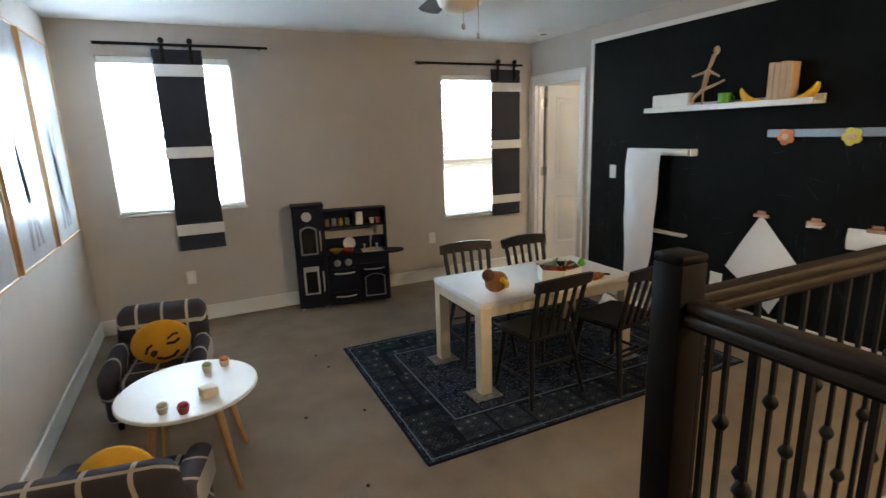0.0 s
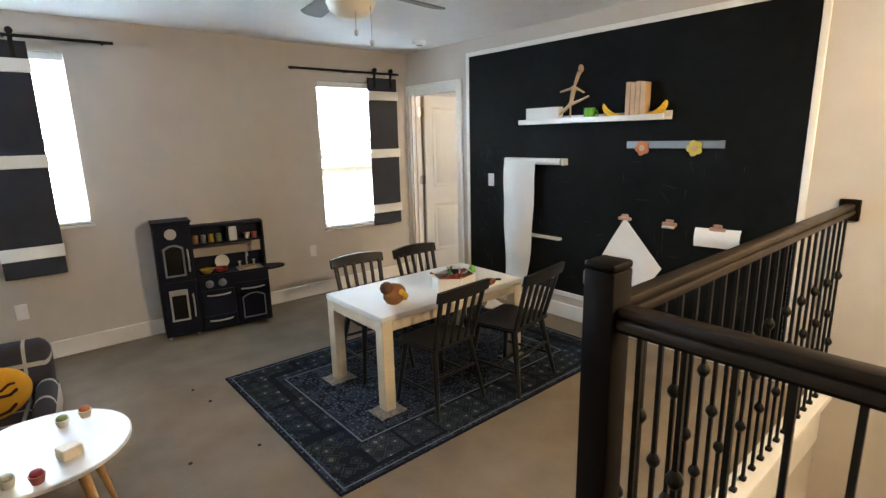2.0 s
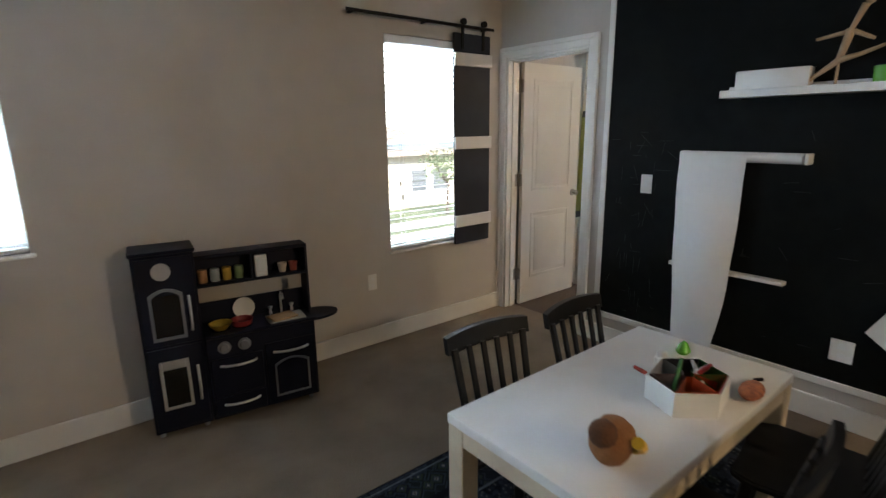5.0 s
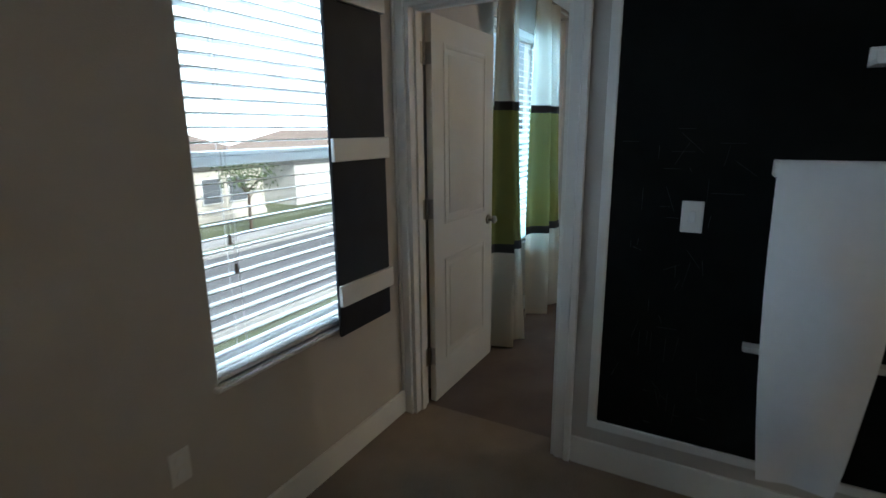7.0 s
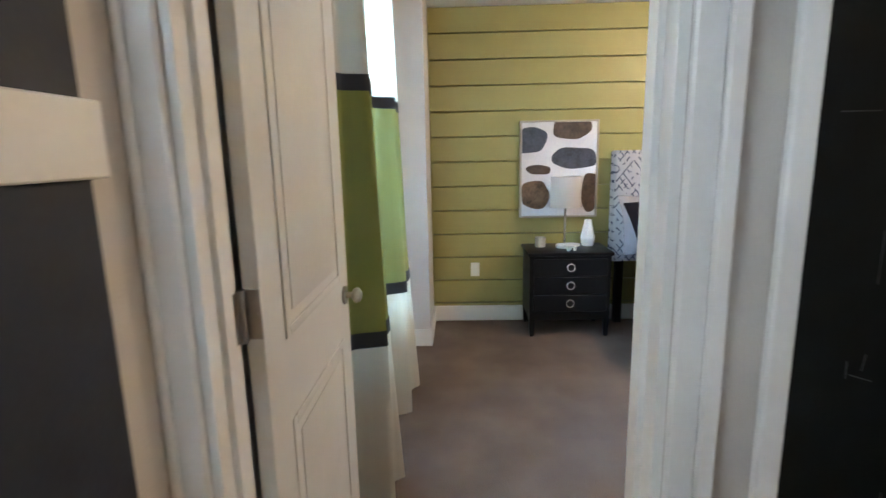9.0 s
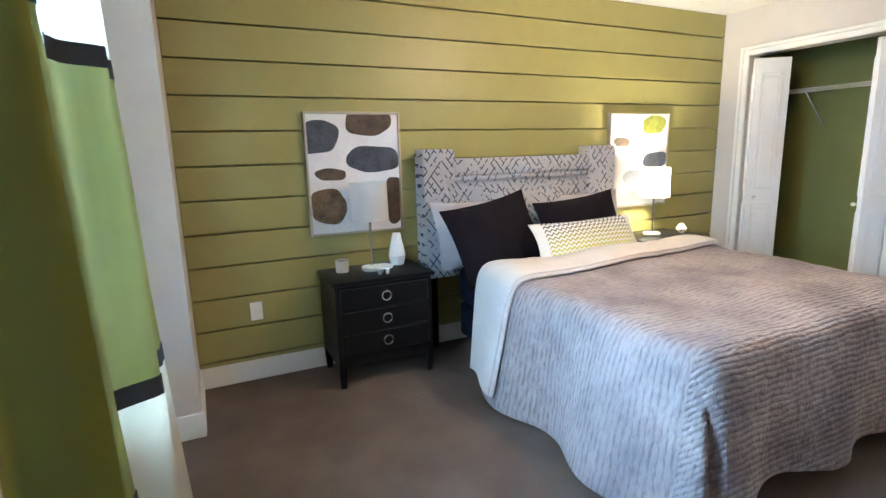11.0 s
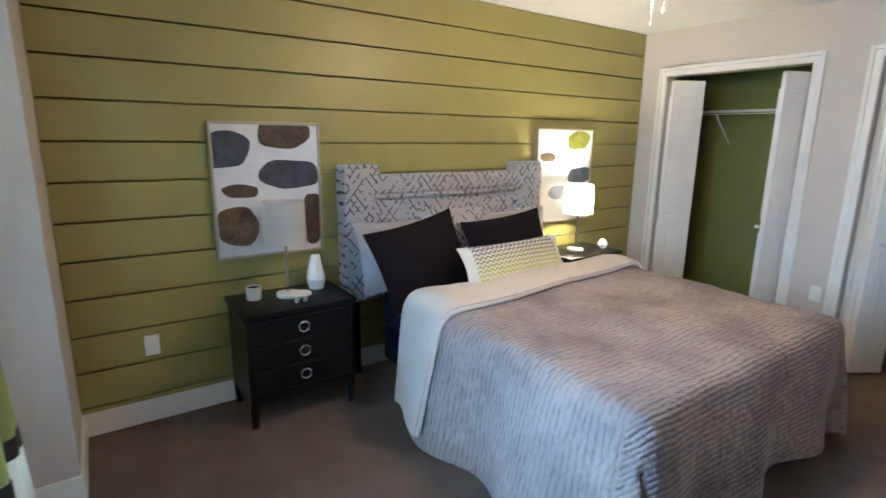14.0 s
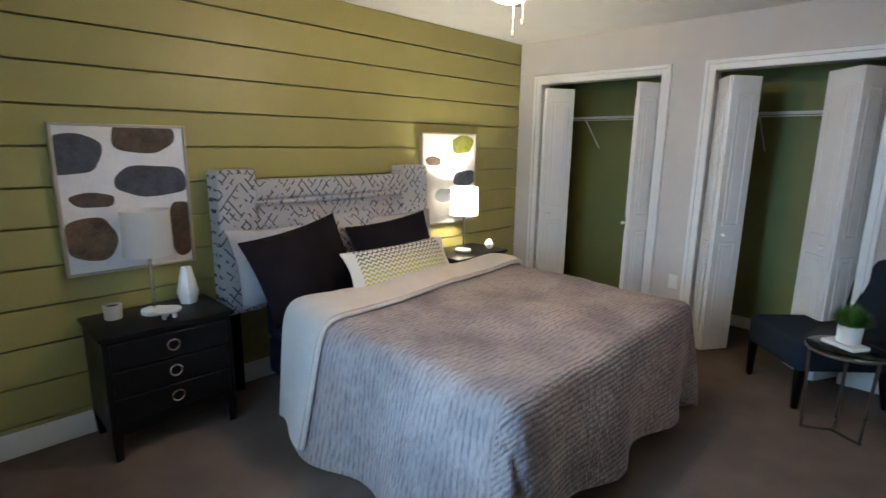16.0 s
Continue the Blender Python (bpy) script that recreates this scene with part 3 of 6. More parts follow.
clip(3.27, 0.94, ((0.0, 0.005), (-0.31, -0.34), (-0.13, -0.665), (0.22, -0.40)), "copper clip holding a creased sheet by one corner")
clip(2.925, 0.935, ((0.048, -0.012), (-0.048, -0.012), (-0.048, -0.03), (0.048, -0.03)), "copper clip with a torn paper strip")
clip(2.60, 0.935, ((0.145, 0.0), (-0.145, 0.01), (-0.155, -0.12), (0.14, -0.125)), "copper clip holding a small white sheet")

single("fallen_paper", sheet(bmesh.new(), 10, 14, lambda u, v: (4.24 - 0.24 * v + 0.03 * math.sin(6 * u), 4.08 + 0.42 * u + 0.03 * math.sin(5 * v), 0.004 + 0.09 * math.sin(math.pi * v) * (0.6 + 0.4 * math.sin(7 * u)) ** 2), 0.0008), M_PAPER, "crumpled white paper lying against the baseboard", "paper")

# ---- rug ----


def rug_material():
    m = bpy.data.materials.new("patterned_rug")
    m.use_nodes = True
    n, l = m.node_tree.nodes, m.node_tree.links
    b = n["Principled BSDF"]
    b.inputs["Roughness"].default_value, b.inputs["Specular IOR Level"].default_value = 0.95, 0.1
    tc, sep = n.new("ShaderNodeTexCoord"), n.new("ShaderNodeSeparateXYZ")
    l.new(tc.outputs["Object"], sep.inputs[0])

    def op(kind, a, c, d=None):
        q = n.new("ShaderNodeMath")
        q.operation = kind
        for i, s in enumerate((a, c, d)):
            if s is None:
                continue
            if isinstance(s, (int, float)):
                q.inputs[i].default_value = s
            else:
                l.new(s, q.inputs[i])
        return q.outputs[0]
    ax, ay = op("ABSOLUTE", sep.outputs[0], None), op("ABSOLUTE", sep.outputs[1], None)
    d = op("MINIMUM", op("SUBTRACT", 1.152, ax), op("SUBTRACT", 0.775, ay))

    def ramp(v, stops, kind="CONSTANT"):
        r = n.new("ShaderNodeValToRGB")
        r.color_ramp.interpolation = kind
        e = r.color_ramp.elements
        while len(e) < len(stops):
            e.new(0.5)
        for k, (pos, c) in enumerate(stops):
            e[k].position, e[k].color = pos, (*c, 1)
        l.new(v, r.inputs["Fac"])
        return r.outputs["Color"]

    def tex(kind, scale, **kw):
        t = n.new(kind)
        t.inputs["Scale"].default_value = scale
        l.new(tc.outputs["Object"], t.inputs["Vector"])
        return t
    vor, vor2, noi, fine = tex("ShaderNodeTexVoronoi", 13), tex("ShaderNodeTexVoronoi", 38), tex("ShaderNodeTexNoise", 5), tex("ShaderNodeTexNoise", 55)
    vor.distance, vor2.distance = "MANHATTAN", "CHEBYCHEV"
    vor.inputs["Randomness"].default_value, vor2.inputs["Randomness"].default_value = 0.55, 0.7
    panel = tex("ShaderNodeTexVoronoi", 4.6)
    panel.distance = "CHEBYCHEV"
    panel.inputs["Randomness"].default_value = 0.35
    navy, slate, pale, teal, rust = (0.008, 0.010, 0.018), (0.042, 0.056, 0.085), (0.34, 0.34, 0.33), (0.045, 0.062, 0.042), (0.11, 0.065, 0.06)
    motif = ramp(vor.outputs["Distance"], [(0, rust), (0.10, pale), (0.18, slate), (0.32, teal), (0.48, navy), (0.62, slate), (0.74, navy)])
    motif2 = ramp(vor2.outputs["Distance"], [(0, pale), (0.16, slate), (0.40, navy)])
    field = ramp(noi.outputs["Fac"], [(0, navy), (0.46, slate), (0.56, navy), (0.66, teal)])

    def mixc(f, a, c):
        q = n.new("ShaderNodeMix")
        q.data_type = "RGBA"
        if isinstance(f, float):
            q.inputs["Factor"].default_value = f
        else:
            l.new(f, q.inputs["Factor"])
        for s, v in (("A", a), ("B", c)):
            if isinstance(v, tuple):
                q.inputs[s].default_value = (*v, 1)
            else:
                l.new(v, q.inputs[s])
        return q.outputs["Result"]
    band = ramp(d, [(0, (0, 0, 0)), (0.045, (1, 1, 1)), (0.30, (0, 0, 0))])
    lines = ramp(d, [(0, (0, 0, 0)), (0.022, (1, 1, 1)), (0.030, (0, 0, 0)), (0.285, (1, 1, 1)), (0.295, (0, 0, 0)), (0.40, (0.35, 0.35, 0.35)), (0.406, (0, 0, 0))])
    inner = mixc(0.45, field, motif2)
    split = n.new("ShaderNodeSeparateXYZ")
    l.new(panel.outputs["Color"], split.inputs[0])
    tint = ramp(split.outputs[0], [(0, (0.018, 0.028, 0.050)), (0.35, (0.030, 0.045, 0.032)), (0.6, (0.020, 0.020, 0.026)), (0.8, (0.045, 0.060, 0.080))])
    motif = mixc(0.3, motif, tint)
    edge_line = ramp(panel.outputs["Distance"], [(0, (0, 0, 0)), (0.46, (1, 1, 1))])
    motif = mixc(edge_line, motif, navy)
    c = mixc(band, inner, motif)
    c = mixc(lines, c, (0.16, 0.19, 0.23))
    c = mixc(op("MULTIPLY", fine.outputs["Fac"], 0.3), c, navy)
    l.new(c, b.inputs["Base Color"])
    bp = n.new("ShaderNodeBump")
    bp.inputs["Strength"].default_value, bp.inputs["Distance"].default_value = 0.6, 0.01
    pile = tex("ShaderNodeTexNoise", 260)
    l.new(pile.outputs["Fac"], bp.inputs["Height"])
    l.new(bp.outputs["Normal"], b.inputs["Normal"])
    return m


rug = thing("area_rug", pose(2.857, 3.875, 0.0), "navy, slate and grey oriental rug lying on the carpet", "rug")
part("rug_field", boxes(((-1.152, -0.775, 0.0), (1.152, 0.775, 0.011)), bevel=0.004), rug_material(), rug)
edge = bmesh.new()
tube(edge, [(-1.152, -0.775, 0.006), (1.152, -0.775, 0.006), (1.152, 0.775, 0.006), (-1.152, 0.775, 0.006), (-1.152, -0.775, 0.006)], 0.007, 8)
part("bound_edge", edge, M_NAVYCLOTH, rug)

# ---- play table and chairs ----
table = thing("play_table", pose(2.83, 3.84, 0.011), "white-topped children's table with square cream legs", "table")
TX, TY, TH = 0.59, 0.32, 0.59
part("tabletop", boxes(((-TX, -TY, TH - 0.035), (TX, TY, TH)), bevel=0.004, seg=2), M_TABLETOP, table)
for sx in (-1, 1):
    for sy in (-1, 1):
        part("leg", boxes(((sx * TX * 0.996, sy * TY * 0.994, 0.012), (sx * (TX - 0.075), sy * (TY - 0.075), TH - 0.035)), bevel=0.004), M_CREAM, table, "cream painted square leg")
        pd = bmesh.new()
        sheet(pd, 5, 5, lambda u, v: (sx * (TX - 0.035) - 0.09 + 0.18 * u, sy * (TY - 0.035) - 0.075 + 0.15 * v, 0.002 + 0.018 * max(0, 1 - abs(2 * u - 1) - abs(2 * v - 1)) + 0.006 * math.sin(7 * u + 5 * v) ** 2), 0.003)
        part("leg_pad", pd, mat("printed_pad", (0.32, 0.30, 0.28), 0.9, var=0.35, scale=40, fine=120, bump=0.2), table, "crumpled printed cloth pad", m=pose(0, 0, 0, 0, 0, 0))
for a, b in (((-TX + 0.075, -TY + 0.004, TH - 0.095), (TX - 0.075, -TY + 0.022, TH - 0.035)), ((-TX + 0.075, TY - 0.022, TH - 0.095), (TX - 0.075, TY - 0.004, TH - 0.035)), ((-TX + 0.004, -TY + 0.075, TH - 0.095), (-TX + 0.022, TY - 0.075, TH - 0.035)), ((TX - 0.022, -TY + 0.075, TH - 0.095), (TX - 0.004, TY - 0.075, TH - 0.035))):
    part("apron", boxes((a, b), bevel=0.002), M_CREAM, table)


def chair():
    """A small spindle-back chair that faces +y, its back at y < 0."""
    c = thing("spindle_chair", pose(0, 0, 0.011), "black painted wooden child's chair with slatted back", "chair", "chairs round the play table")
    seat = bmesh.new()
    out = [(-0.155, -0.14), (0.155, -0.14), (0.175, 0.10), (0.15, 0.155), (-0.15, 0.155), (-0.175, 0.10)]
    slab(seat, out, 0.375, 0.40)
    bmesh.ops.bevel(seat, geom=seat.edges[:], offset=0.007, segments=2, affect="EDGES", clamp_overlap=True)
    part("seat", seat, M_CHAIR, c)
    for sx in (-1, 1):
        part("leg", rod(bmesh.new(), (sx * 0.175, -0.175, 0), (sx * 0.125, -0.11, 0.38), 0.011, 0.017, 12), M_CHAIR, c)
        part("leg", rod(bmesh.new(), (sx * 0.17, 0.15, 0), (sx * 0.13, 0.11, 0.38), 0.011, 0.017, 12), M_CHAIR, c)
        part("stretcher", rod(bmesh.new(), (sx * 0.157, -0.155, 0.14), (sx * 0.153, 0.135, 0.14), 0.009, 0.009, 10), M_CHAIR, c)
    part("stretcher", rod(bmesh.new(), (-0.155, -0.01, 0.14), (0.155, -0.01, 0.14), 0.009, 0.009, 10), M_CHAIR, c)
    part("stretcher", rod(bmesh.new(), (-0.145, -0.14, 0.22), (0.145, -0.14, 0.22), 0.009, 0.009, 10), M_CHAIR, c)
    for k in range(6):
        x0, x1 = -0.14 + 0.056 * k, (-0.14 + 0.056 * k) * 1.08
        w = 0.011 if k in (0, 5) else 0.009
        sp = bmesh.new()
        rod(sp, (x0, -0.125, 0.395), (x1, -0.195, 0.70), w, w, 8)
        for v in sp.verts:
            v.co.x = (v.co.x - (x0 + x1) / 2) * 1.35 + (x0 + x1) / 2
        part("spindle", sp, M_CHAIR, c)
    top = bmesh.new()
    pts = [(x, -0.197 - 0.022 * (1 - (x / 0.18) ** 2), 0.0) for x in np.linspace(-0.18, 0.18, 9)]
    for p, q in zip(pts, pts[1:]):
        va = [top.verts.new((s[0], s[1] + dy - (0.012 if z else 0), 0.685 + z + 0.012 * (1 - (s[0] / 0.18) ** 2) * (1 if z else 0))) for s in (p, q) for dy, z in ((-0.011, 0), (0.011, 0), (0.011, 0.06), (-0.011, 0.06))]
        for f in ((0, 1, 5, 4), (1, 2, 6, 5), (2, 3, 7, 6), (3, 0, 4, 7)):
            top.faces.new([va[i] for i in f])
        if p is pts[0]:
            top.faces.new(va[:4])
        if q is pts[-1]:
            top.faces.new(list(reversed(va[4:])))
    bmesh.ops.remove_doubles(top, verts=top.verts[:], dist=1e-5)
    part("crest_rail", top, M_CHAIR, c)
    return c


ch = chair()
WIDE = Matrix.Diagonal((1.12, 1.10, 1.02, 1))
ch.matrix_basis = pose(2.60, 3.47, 0.011, 0, 0, 4) @ WIDE
copy_thing(ch, pose(3.13, 3.37, 0.011, 0, 0, 9) @ WIDE)
copy_thing(ch, pose(2.56, 4.09, 0.011, 0, 0, 176))
copy_thing(ch, pose(3.06, 4.04, 0.011, 0, 0, 183))

# ---- stair railing ----
NX, NY = 1.885, 1.925
newel = thing("newel_post", pose(NX, NY, 0), "dark espresso square newel post with capped top", "post")
part("shaft", boxes(((-0.043, -0.043, 0), (0.043, 0.043, 1.25)), bevel=0.005, seg=2), M_BLACKWOOD, newel)
part("cap", boxes(((-0.044, -0.044, 1.25), (0.044, 0.044, 1.272)), bevel=0.008, seg=2), M_BLACKWOOD, newel)
part("plinth", boxes(((-0.050, -0.050, 0), (0.050, 0.050, 0.16)), bevel=0.006), M_BLACKWOOD, newel)


def railing(m, length, label, knuckles):
    """A level guard rail along +x: rail, shoe plate and iron balusters with knuckles."""
    r = thing("stair_railing", m, label, "railing", "stair railings")
    part("hand_rail", boxes(((0, -0.032, 1.105), (length, 0.032, 1.135)), ((0, -0.026, 1.135), (length, 0.026, 1.165)), bevel=0.010, seg=2), M_RAILTOP, r, "dark worn wooden hand rail")
    part("fillet", boxes(((0, -0.016, 1.095), (length, 0.016, 1.105))), M_BLACKWOOD, r)
    part("bottom_curb", boxes(((0, -0.055, 0.0), (length, 0.055, 0.045)), bevel=0.004), M_TRIM, r, "white painted curb board")
    n = int(length / 0.105)
    first = {}
    for k in range(n):
        x = (k + 0.5) * length / n
        kind = knuckles[k % len(knuckles)]
        if kind not in first:
            bm = bmesh.new()
            box(bm, (-0.0065, -0.0065, 0.045), (0.0065, 0.0065, 1.10))
            b = part("baluster", bm, M_IRON, r, "black iron baluster", m=pose(x, 0, 0, 0, 0, 0))
            obs = [b]
            for z in kind:
                kn = lathe(bmesh.new(), [(0.008, -0.026), (0.013, -0.02), (0.022, -0.004), (0.022, 0.004), (0.013, 0.02), (0.008, 0.026)], (0, 0, z), 8)
                o = part("knuckle", kn, M_IRON, b)
                obs.append(o)
            sh = boxes(((-0.014, -0.014, 0.045), (0.014, 0.014, 0.066)), bevel=0.004)
            obs.append(part("shoe", sh, M_IRON, b))
            first[kind] = obs
        else:
            b = again(first[kind][0], pose(x, 0, 0))
            for o in first[kind][1:]:
                q = new(o.name.split(".")[0], o.data)
                q.parent = b
    part("wall_block", boxes(((length - 0.02, -0.05, 1.07), (length, 0.05, 1.19)), bevel=0.006), M_BLACKWOOD, r)
    return r


railing(pose(NX + 0.043, NY, 0), XB - NX - 0.044, "dark guard railing with iron balusters running to the wall", ((0.56,), (0.36, 0.76)))
railing(pose(NX, NY - 0.043, 0, 0, 0, -90), 4.4, "dark guard railing with iron balusters along the stairwell", ((0.56,), (0.36, 0.76)))
structure("trim_stair_fascia", boxes(((1.872, 1.918, -0.3), (XB, 1.928, -0.001)), ((1.872, -2.6, -0.3), (1.882, 1.918, -0.001))), M_TRIM, "white fascia board round the stairwell", "trim")
cl = thing("ceiling_light", pose(3.2, 0.3, H), "warm flush ceiling light over the stairwell", "light")
part("base", lathe(bmesh.new(), [(0.13, -0.03), (0.14, 0.0)], seg=28), M_STEEL, cl)

# ---- play kitchen ----
kit = thing("play_kitchen", pose(1.575, 5.655, 0, 0, 0, -8), "navy wooden play kitchen with silver handles against the wall", "toy kitchen")
M_SILVER = mat("silver_plastic", (0.55, 0.56, 0.57), 0.35, metal=0.4, var=0.08, bump=0.0)
M_DARKGLASS = mat("dark_window", (0.010, 0.011, 0.012), 0.15, var=0.05, bump=0.0)
M_GREYL = mat("grey_outline", (0.20, 0.22, 0.25), 0.5, var=0.1, bump=0.0)
part("fridge_body", boxes(((0, 0.012, 0.03), (0.27, 0.225, 0.955)), ((-0.008, 0.0, 0.955), (0.278, 0.228, 0.972)), bevel=0.004), M_NAVY, kit)
part("oven_body", boxes(((0.272, 0.012, 0.03), (0.84, 0.225, 0.485)), bevel=0.004), M_NAVY, kit)
part("counter_top", boxes(((0.272, -0.008, 0.485), (0.846, 0.225, 0.502)), bevel=0.004), M_NAVY, kit)
part("back_panel", boxes(((0.272, 0.212, 0.502), (0.84, 0.224, 0.62)), bevel=0.002), M_NAVY, kit)
for nm, a, b in (("shelf_board", (0.272, 0.10, 0.735), (0.84, 0.222, 0.75)), ("top_board", (0.272, 0.10, 0.885), (0.85, 0.224, 0.905)), ("back_board", (0.272, 0.212, 0.75), (0.84, 0.222, 0.885))):
    part(nm, boxes((a, b), bevel=0.003), M_NAVY, kit)
part("hutch_side", slab(bmesh.new(), [(0.0, 0.0), (0.0, 0.012), (0.12, 0.012), (0.12, 0.0)], 0, 0.40), M_NAVY, kit, m=pose(0.838, 0.222, 0.503, 0, 0, -90))
part("divider", boxes(((0.545, 0.10, 0.75), (0.557, 0.212, 0.885))), M_NAVY, kit)
leaf = slab(bmesh.new(), [(0.846, 0.02)] + [(0.846 + 0.165 * math.sin(a), 0.12 - 0.10 * math.cos(a)) for a in np.linspace(0.05, math.pi, 14)] + [(0.846, 0.22)], 0.470, 0.484)
part("side_leaf", leaf, M_NAVY, kit, "navy half-round side leaf")
for fx in (0.03, 0.24, 0.80):
    part("foot", lathe(bmesh.new(), [(0.012, 0), (0.016, 0.03)], (fx, 0.05, 0), 12), M_SILVER, kit)


def arch_frame(x0, x1, z0, z1, w, y, rise):
    """A flat raised frame with an arched top."""
    bm = bmesh.new()
    cx, hw = (x0 + x1) / 2, (x1 - x0) / 2
    outer = [(x0, z0)] + [(cx + hw * t, z1 - rise * t * t) for t in np.linspace(-1, 1, 11)] + [(x1, z0)]
    inner = [(x0 + w, z0 + w)] + [(cx + (hw - w) * t, z1 - w - rise * t * t) for t in np.linspace(-1, 1, 11)] + [(x1 - w, z0 + w)]
    o1, i1 = [[bm.verts.new((x, y, z)) for x, z in s] for s in (outer, inner)]
    o2, i2 = [[bm.verts.new((x, y + 0.008, z)) for x, z in s] for s in (outer, inner)]
    n = len(outer)
    for k in range(n):
        j = (k + 1) % n
        for q in ((o1[k], o1[j], i1[j], i1[k]), (o2[k], o2[j], i2[j], i2[k]), (o1[k], o1[j], o2[j], o2[k]), (i1[k], i1[j], i2[j], i2[k])):
            bm.faces.new(q)
    return bm


def handle(p, q, r=0.007):
    d = Vector(q) - Vector(p)
    bm = bmesh.new()
    pts = [Vector(p) + d * t + Vector((0, -0.026 * math.sin(math.pi * t) ** 0.6 if 0 < t < 1 else 0, 0)) for t in np.linspace(0, 1, 9)]
    return tube(bm, [tuple(v) for v in pts], r)


up = part("fridge_door", boxes(((0.012, 0.0, 0.50), (0.258, 0.012, 0.94)), bevel=0.003), M_NAVY, kit)
part("door_window", arch_frame(0.05, 0.20, 0.53, 0.79, 0.014, -0.008, 0.03), M_GREYL, up, "grey arched window frame")
part("dark_pane", boxes(((0.06, -0.003, 0.54), (0.19, 0.0, 0.755))), M_DARKGLASS, up)
part("door_handle", handle((0.225, 0, 0.56), (0.225, 0, 0.74)), M_SILVER, up, "silver bow handle")
bm = bmesh.new()
rod(bm, (0.12, 0.0, 0.875), (0.12, -0.012, 0.875), 0.042, seg=24)
part("clock", bm, M_SILVER, up, "round silver toy clock")
lo = part("freezer_door", boxes(((0.012, 0.0, 0.05), (0.258, 0.012, 0.485)), bevel=0.003), M_NAVY, kit)
part("door_window", boxes(((0.055, -0.007, 0.16), (0.07, 0, 0.42)), ((0.175, -0.007, 0.16), (0.19, 0, 0.42)), ((0.07, -0.007, 0.16), (0.175, 0, 0.175)), ((0.07, -0.007, 0.375), (0.175, 0, 0.42)), bevel=0.002), M_SILVER, lo, "silver window frame")
part("dark_pane", boxes(((0.07, -0.003, 0.175), (0.175, 0, 0.375))), M_DARKGLASS, lo)
part("door_handle", handle((0.225, 0, 0.18), (0.225, 0, 0.37)), M_SILVER, lo, "silver bow handle")
ov = part("oven_door", boxes(((0.285, 0.0, 0.16), (0.545, 0.012, 0.37)), bevel=0.003), M_NAVY, kit)
part("door_handle", handle((0.33, 0, 0.33), (0.51, 0, 0.33)), M_SILVER, ov, "silver bow handle")
dr = part("drawer", boxes(((0.285, 0.0, 0.045), (0.545, 0.012, 0.15)), bevel=0.003), M_NAVY, kit)
part("drawer_handle", handle((0.33, 0, 0.11), (0.51, 0, 0.11)), M_SILVER, dr, "silver bow handle")
cab = part("sink_door", boxes(((0.56, 0.0, 0.045), (0.828, 0.012, 0.40)), bevel=0.003), M_NAVY, kit)
part("door_window", arch_frame(0.60, 0.79, 0.08, 0.30, 0.010, -0.006, 0.03), M_GREYL, cab, "grey arched outline")
part("door_handle", handle((0.60, 0, 0.345), (0.79, 0, 0.345)), M_SILVER, cab, "silver bow handle")
for kx in (0.36, 0.46):
    bm = lathe(bmesh.new(), [(0.033, 0), (0.033, 0.004), (0.024, 0.005), (0.02, 0.016), (0.001, 0.017)], seg=24)
    part("knob", bm, M_GREYL, kit, "grey round stove knob", m=pose(kx, 0.012, 0.425, 90, 0, 0))
part("sink_basin", boxes(((0.60, 0.015, 0.502), (0.80, 0.15, 0.508)), bevel=0.002), M_SILVER, kit, "silver sink tray")
tap = bmesh.new()
tube(tap, [(0.70, 0.18, 0.502), (0.70, 0.18, 0.60), (0.70, 0.165, 0.625), (0.70, 0.13, 0.625), (0.70, 0.115, 0.60)], 0.007)
part("faucet", tap, M_SILVER, kit, "silver toy faucet")
for tx in (0.64, 0.76):
    part("faucet_handle", lathe(bmesh.new(), [(0.010, 0), (0.006, 0.03), (0.013, 0.035), (0.013, 0.045)], (tx, 0.18, 0.502), 12), M_SILVER, kit)
for hx in (0.36, 0.47):
    part("burner", lathe(bmesh.new(), [(0.05, 0.0), (0.05, 0.004), (0.03, 0.006)], (hx, 0.09, 0.502), 24), M_DARKGLASS, kit, "black round burner")


def kin(x, y, z):
    v = kit.matrix_basis @ Vector((x, y, z))
    return (v.x, v.y, v.z)


def toy(name, prof, at, col, label, cat="toy", group="toys on the play kitchen"):
    return single(name, lathe(bmesh.new(), prof, seg=18), mat(name + "_paint", col, 0.4, var=0.12, bump=0.0), label, cat, pose(*at), group)


CAN = [(0.022, 0), (0.024, 0.003), (0.024, 0.065), (0.022, 0.068)]
for k, (x, col, word) in enumerate(((0.30, (0.45, 0.25, 0.12), "brown"), (0.36, (0.30, 0.36, 0.42), "blue-grey"), (0.42, (0.55, 0.36, 0.05), "amber"), (0.48, (0.20, 0.28, 0.12), "olive"))):
    toy("toy_tin", CAN, kin(x + 0.01, 0.155, 0.75), col, word + " toy food tin on the hutch shelf")
single("toy_phone", boxes(((-0.032, -0.012, 0), (0.032, 0.012, 0.12)), ((-0.02, -0.016, 0.03), (0.02, -0.012, 0.10)), bevel=0.004), M_WHITE, "white toy telephone on the hutch shelf", "toy", pose(*kin(0.60, 0.12, 0.75), 0, 0, -8))
toy("toy_cup", [(0.018, 0), (0.026, 0.05), (0.023, 0.05), (0.015, 0.005)], kin(0.72, 0.15, 0.75), (0.6, 0.55, 0.5), "pale toy cup on the hutch shelf")
toy("toy_cup", [(0.018, 0), (0.026, 0.05), (0.023, 0.05), (0.015, 0.005)], kin(0.78, 0.15, 0.75), (0.35, 0.10, 0.08), "dark red toy cup on the hutch shelf")
